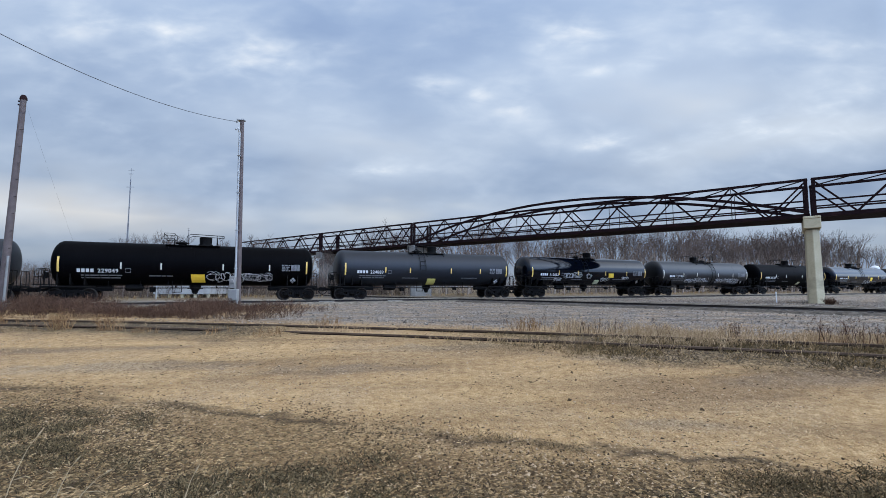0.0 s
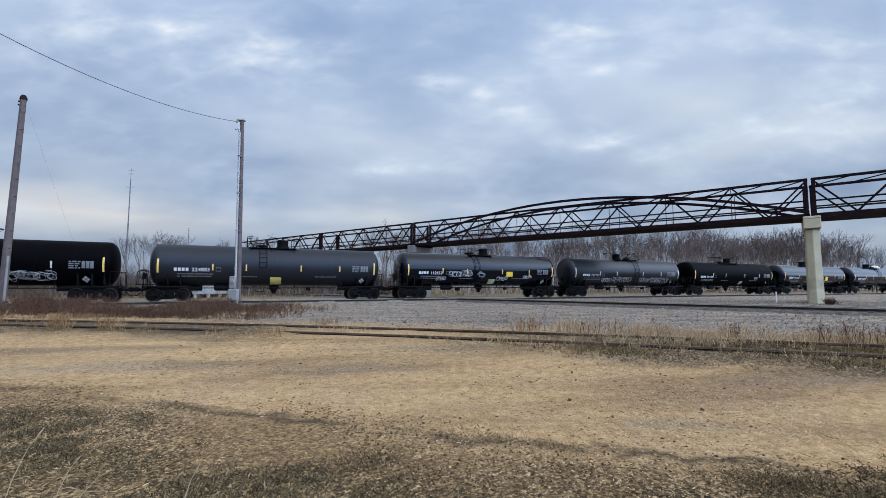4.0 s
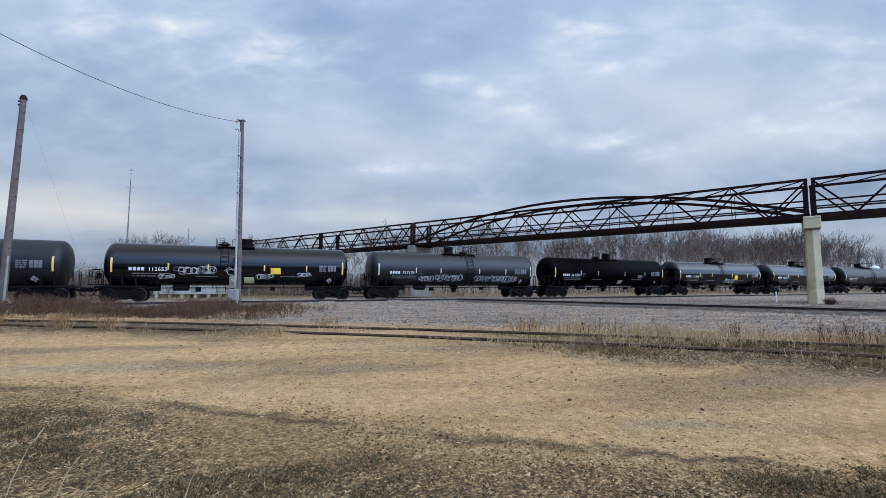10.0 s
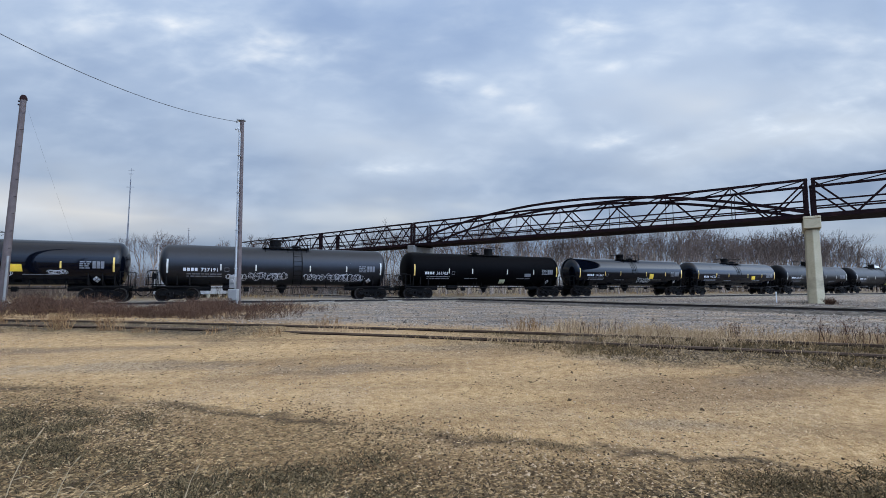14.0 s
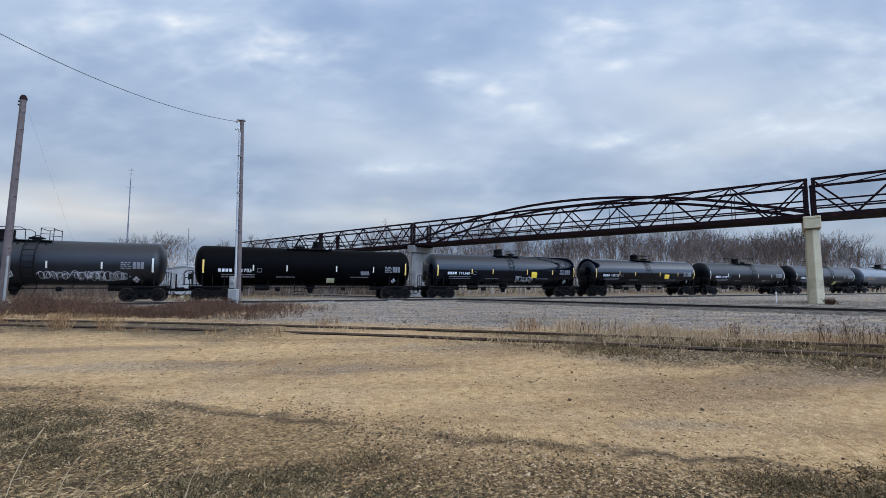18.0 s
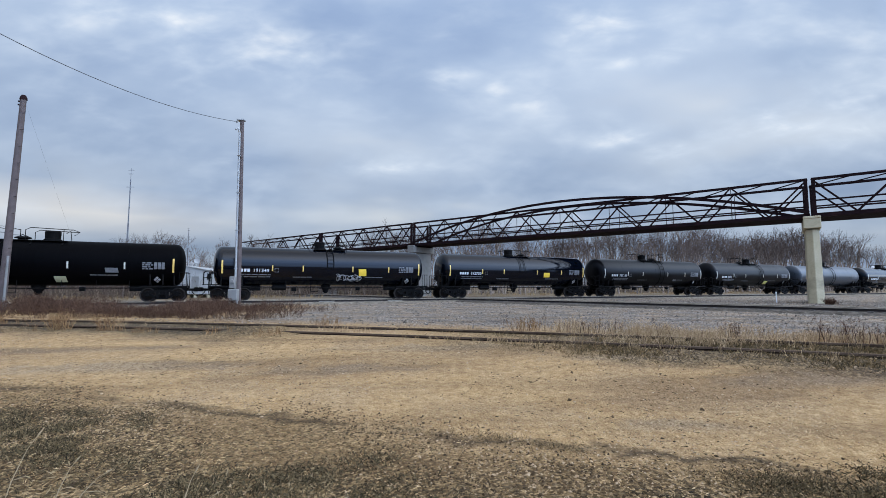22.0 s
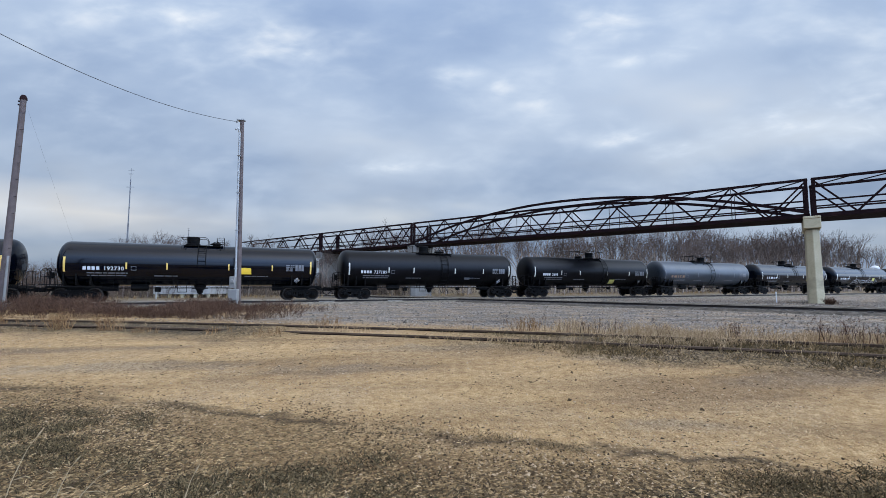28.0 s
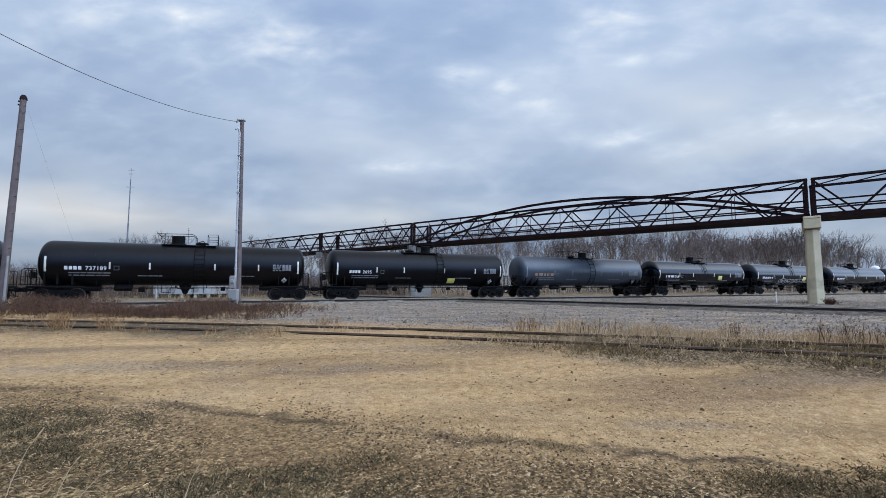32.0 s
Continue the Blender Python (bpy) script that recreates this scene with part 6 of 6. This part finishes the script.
litter("matted_grass", "flattened dead grass over gravel", 80000, -8, 8, 1.9, 7.0, lambda x, y: np.clip(wavy(x, y, 1.7) * 1.5 - 0.25, 0.05, 1) * front_zone(x, y), 0.042, 0.006, DARK_GRASS)
litter("dry_straw", "pale dry straw scattered over gravel", 40000, -8, 8, 1.9, 7.0, lambda x, y: np.clip(wavy(x + 3, y, 1.5) * 1.3 - 0.1, 0.1, 1) * front_zone(x, y), 0.040, 0.0055, PALE_STRAW)
litter("straw_litter", "thin straw and bark litter on the sandy road", 26000, -20, 16, 4.0, 12.0, lambda x, y: np.clip(wavy(x, y, 0.9) * 1.6 - 0.55, 0, 1), 0.045, 0.007, DARK_GRASS)
def mat_zone(x, y):
    return 1 - smooth_step(-0.35, 0.35, y + 0.17 * x - 3.75 + 1.5 * (wavy(x, y, 1.5) - 0.5) + 1.1 * np.exp(-((x + 1.45) / 0.65) ** 2) - 0.6 * smooth_step(1.9, 3.0, -x))


spots = scatter(30000, -6, 5, 1.9, 5.4, lambda x, y: np.clip(wavy(x, y, 2.3) * 1.3 + wavy(y, x, 7.0) * 1.2 - 0.85, 0.06, 1) * mat_zone(x, y))
weed_stand("grass_tufts", "low grey-green dead grass tufts", spots, 0.045 + 0.045 * wavy(spots[:, 0], spots[:, 1], 3.1), MAT_GRASS, 7, 1, 0.0060, 1.7)
spots = scatter(4500, -3.4, 1.2, 3.6, 5.8, lambda x, y: np.exp(-((y + 0.34 * x - 4.4 + 0.3 * (wavy(x, y, 1.9) - 0.5)) / 0.10) ** 2) * np.clip(wavy(x, y, 1.2) * 1.8 - 0.4, 0.1, 1))
weed_stand("grass_tufts", "thin dark line of dead grass along the sand's edge", spots, np.full(len(spots), 0.035), MAT_GRASS, 7, 1, 0.004, 1.0)
spots = np.stack([rng.normal(2.45, 0.22, 240), rng.normal(3.42, 0.10, 240)], -1)
weed_stand("grass_tufts", "dark low tuft of dead grass on the sand", spots, np.full(240, 0.05), MAT_GRASS, 7, 1, 0.004, 0.9)
STALK = straw("pale_stalk", [(0.1, (0.34, 0.28, 0.18)), (0.9, (0.50, 0.42, 0.29))])


def grass_stalk(x, y, dx, height, r=0.0034):
    """One tall dry stem that leans and thins to a seed head."""
    z = float(ground_z(x, y)) - 0.02
    root = thing("grass_stalk", "tall pale dry grass stalk standing in dead grass", "grass", group="grass stalks")
    bm = bmesh.new()
    add_tube(bm, [(x, y, z), (x + dx * 0.35, y, z + height * 0.45), (x + dx * 0.75, y, z + height * 0.8), (x + dx * 1.05, y, z + height * 0.97)], [r, r * 0.85, r * 0.6, r * 0.35], 5)
    part("stem", bm, STALK, root)
    bm = bmesh.new()
    add_tube(bm, [(x + dx * 0.35, y, z + height * 0.45), (x + dx * 0.6 + 0.05, y - 0.02, z + height * 0.52), (x + dx * 0.6 + 0.10, y - 0.03, z + height * 0.50)], [r * 0.6, r * 0.8, r * 0.2], 4)
    part("leaf_blade", bm, STALK, root)
    bm = bmesh.new()
    add_tube(bm, [(x + dx, y, z + height * 0.93), (x + dx * 1.12, y, z + height), (x + dx * 1.25, y, z + height * 1.06)], [r * 0.4, r * 1.5, r * 0.3], 5)
    part("seed_head", bm, STALK, root)


for x, y, dx, h in ((-2.70, 2.86, 0.20, 0.52), (-2.46, 2.95, 0.14, 0.34), (-2.74, 2.80, 0.03, 0.40), (-2.38, 3.02, 0.20, 0.24), (-2.56, 2.72, -0.04, 0.34), (-1.58, 2.80, 0.10, 0.36), (-1.54, 2.84, 0.16, 0.20), (-0.82, 2.86, 0.20, 0.17)):
    grass_stalk(x, y, dx, h)


# ---- loose stones ----
def stones(name, label, spots, size, material):
    """Small angular stones half sunk in the ground."""
    n = len(spots)
    r = size * np.clip(rng.lognormal(0, 0.4, n), 0.3, 2.0)
    c = np.stack([spots[:, 0], spots[:, 1], ground_z(spots[:, 0], spots[:, 1]) + r * 0.2], -1)
    dirs = np.array([(1, 0, 0), (-1, 0, 0), (0, 1, 0), (0, -1, 0), (0, 0, 0.7), (0, 0, -0.7)], float)
    a = rng.uniform(0, math.tau, n)
    ca, sa = np.cos(a), np.sin(a)
    co = np.empty((n, 6, 3))
    for k, d in enumerate(dirs):
        v = d[None] * rng.uniform(0.65, 1.25, (n, 1)) + rng.normal(0, 0.18, (n, 3))
        co[:, k, 0] = c[:, 0] + r * (v[:, 0] * ca - v[:, 1] * sa)
        co[:, k, 1] = c[:, 1] + r * (v[:, 0] * sa + v[:, 1] * ca)
        co[:, k, 2] = c[:, 2] + r * v[:, 2]
    tri = np.array([(0, 2, 4), (2, 1, 4), (1, 3, 4), (3, 0, 4), (2, 0, 5), (1, 2, 5), (3, 1, 5), (0, 3, 5)])
    faces = (np.arange(n)[:, None, None] * 6 + tri[None]).reshape(-1, 3)
    me = bpy.data.meshes.new(name)
    me.from_pydata(co.reshape(-1, 3).tolist(), [], faces.tolist())
    me.materials.append(material)
    return tagged(new(name, me), label, "gravel", kind="stuff")


PEBBLE = straw("pebble", [(0.1, (0.15, 0.098, 0.052)), (0.45, (0.36, 0.27, 0.17)), (0.8, (0.47, 0.37, 0.255)), (0.97, (0.62, 0.53, 0.41))])
BALLAST = straw("ballast", [(0.1, (0.028, 0.027, 0.025)), (0.40, (0.135, 0.130, 0.124)), (0.75, (0.30, 0.29, 0.28)), (0.95, (0.52, 0.51, 0.49))])
spots = scatter(75000, -9, 9, 2.0, 8.5, lambda x, y: np.clip(wavy(x, y, 1.2) * 1.5 - 0.3, 0.06, 1) * (0.35 + 0.65 * front_zone(x, y)))
stones("pebbles", "small pale angular pebbles strewn over sand", spots, 0.0082, PEBBLE)
CLOD = straw("clods", [(0.1, (0.031, 0.021, 0.011)), (0.6, (0.088, 0.06, 0.032)), (0.95, (0.177, 0.121, 0.066))])
spots = scatter(60000, -7, 7, 2.0, 6.5, lambda x, y: np.clip(wavy(x + 1.7, y, 1.9) * 1.6 - 0.35, 0.06, 1) * (0.02 + 0.98 * front_zone(x, y)))
stones("clods", "dark crumbs of earth between dead grass", spots, 0.0085, CLOD)
spots = scatter(1300, -18, 14, 4.5, 12.0, lambda x, y: np.clip(wavy(x + 2, y, 0.7) * 1.5 - 0.3, 0.1, 1))
stones("clods", "scattered dark crumbs on the sandy road", spots, 0.011, CLOD)
spots = scatter(700, -9, 10, 4.2, 9.5, lambda x, y: np.clip(wavy(x + 1, y, 0.9) * 1.6 - 0.4, 0.03, 1) * (0.35 + 0.65 * smooth_step(0, 3, x)))
stones("bark_crumbs", "scattered dark chips of bark and stone on the road", spots, 0.0145, CLOD)
spots = scatter(16000, -20, 16, 5.0, 12.5, lambda x, y: np.clip(wavy(x + 5, y, 0.8) * 1.7 - 0.6, 0.03, 1))
stones("pebbles", "coarse gravel worn out of the sandy road", spots, 0.011, PEBBLE)
spots = scatter(40000, -14, 40, 13, 44, lambda x, y: (0.35 + 0.65 * wavy(x, y, 0.7)) * smooth_step(3.0, 5.0, y - near_track_y(x)) * (1 - smooth_step(4, 9, off_line(x, y, TRAIN_AT, TRAIN_WAY))) * smooth_step(1.2, 1.9, np.abs(off_line(x, y, CROSS_AT, CROSS_WAY))) * smooth_step(1.2, 1.9, np.abs(off_line(x, y, TRAIN_AT, TRAIN_WAY))))
stones("ballast_stones", "grey crushed-stone ballast between the tracks", spots, 0.024, BALLAST)


def wheel_pose(x, side, way, t):
    """A wheel in its truck's space, turned as far as the train has rolled."""
    return pose(x, side * 0.75, 0.457) @ Matrix.Rotation(-way * rolled(t) / 0.457, 4, "Y") @ pose(0, 0, 0, 0, 0, 0 if side < 0 else 180)


def motions():
    for i, car in enumerate(CARS):
        walk(car, [(k * 0.5, car_pose(i, k * 0.5)) for k in range(65)])
    for wheel, x, side, way in WHEELS:
        walk(wheel, [(k * 4 / 30, wheel_pose(x, side, way, k * 4 / 30)) for k in range(241)])
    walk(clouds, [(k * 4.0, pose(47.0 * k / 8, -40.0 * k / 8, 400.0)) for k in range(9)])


motions()
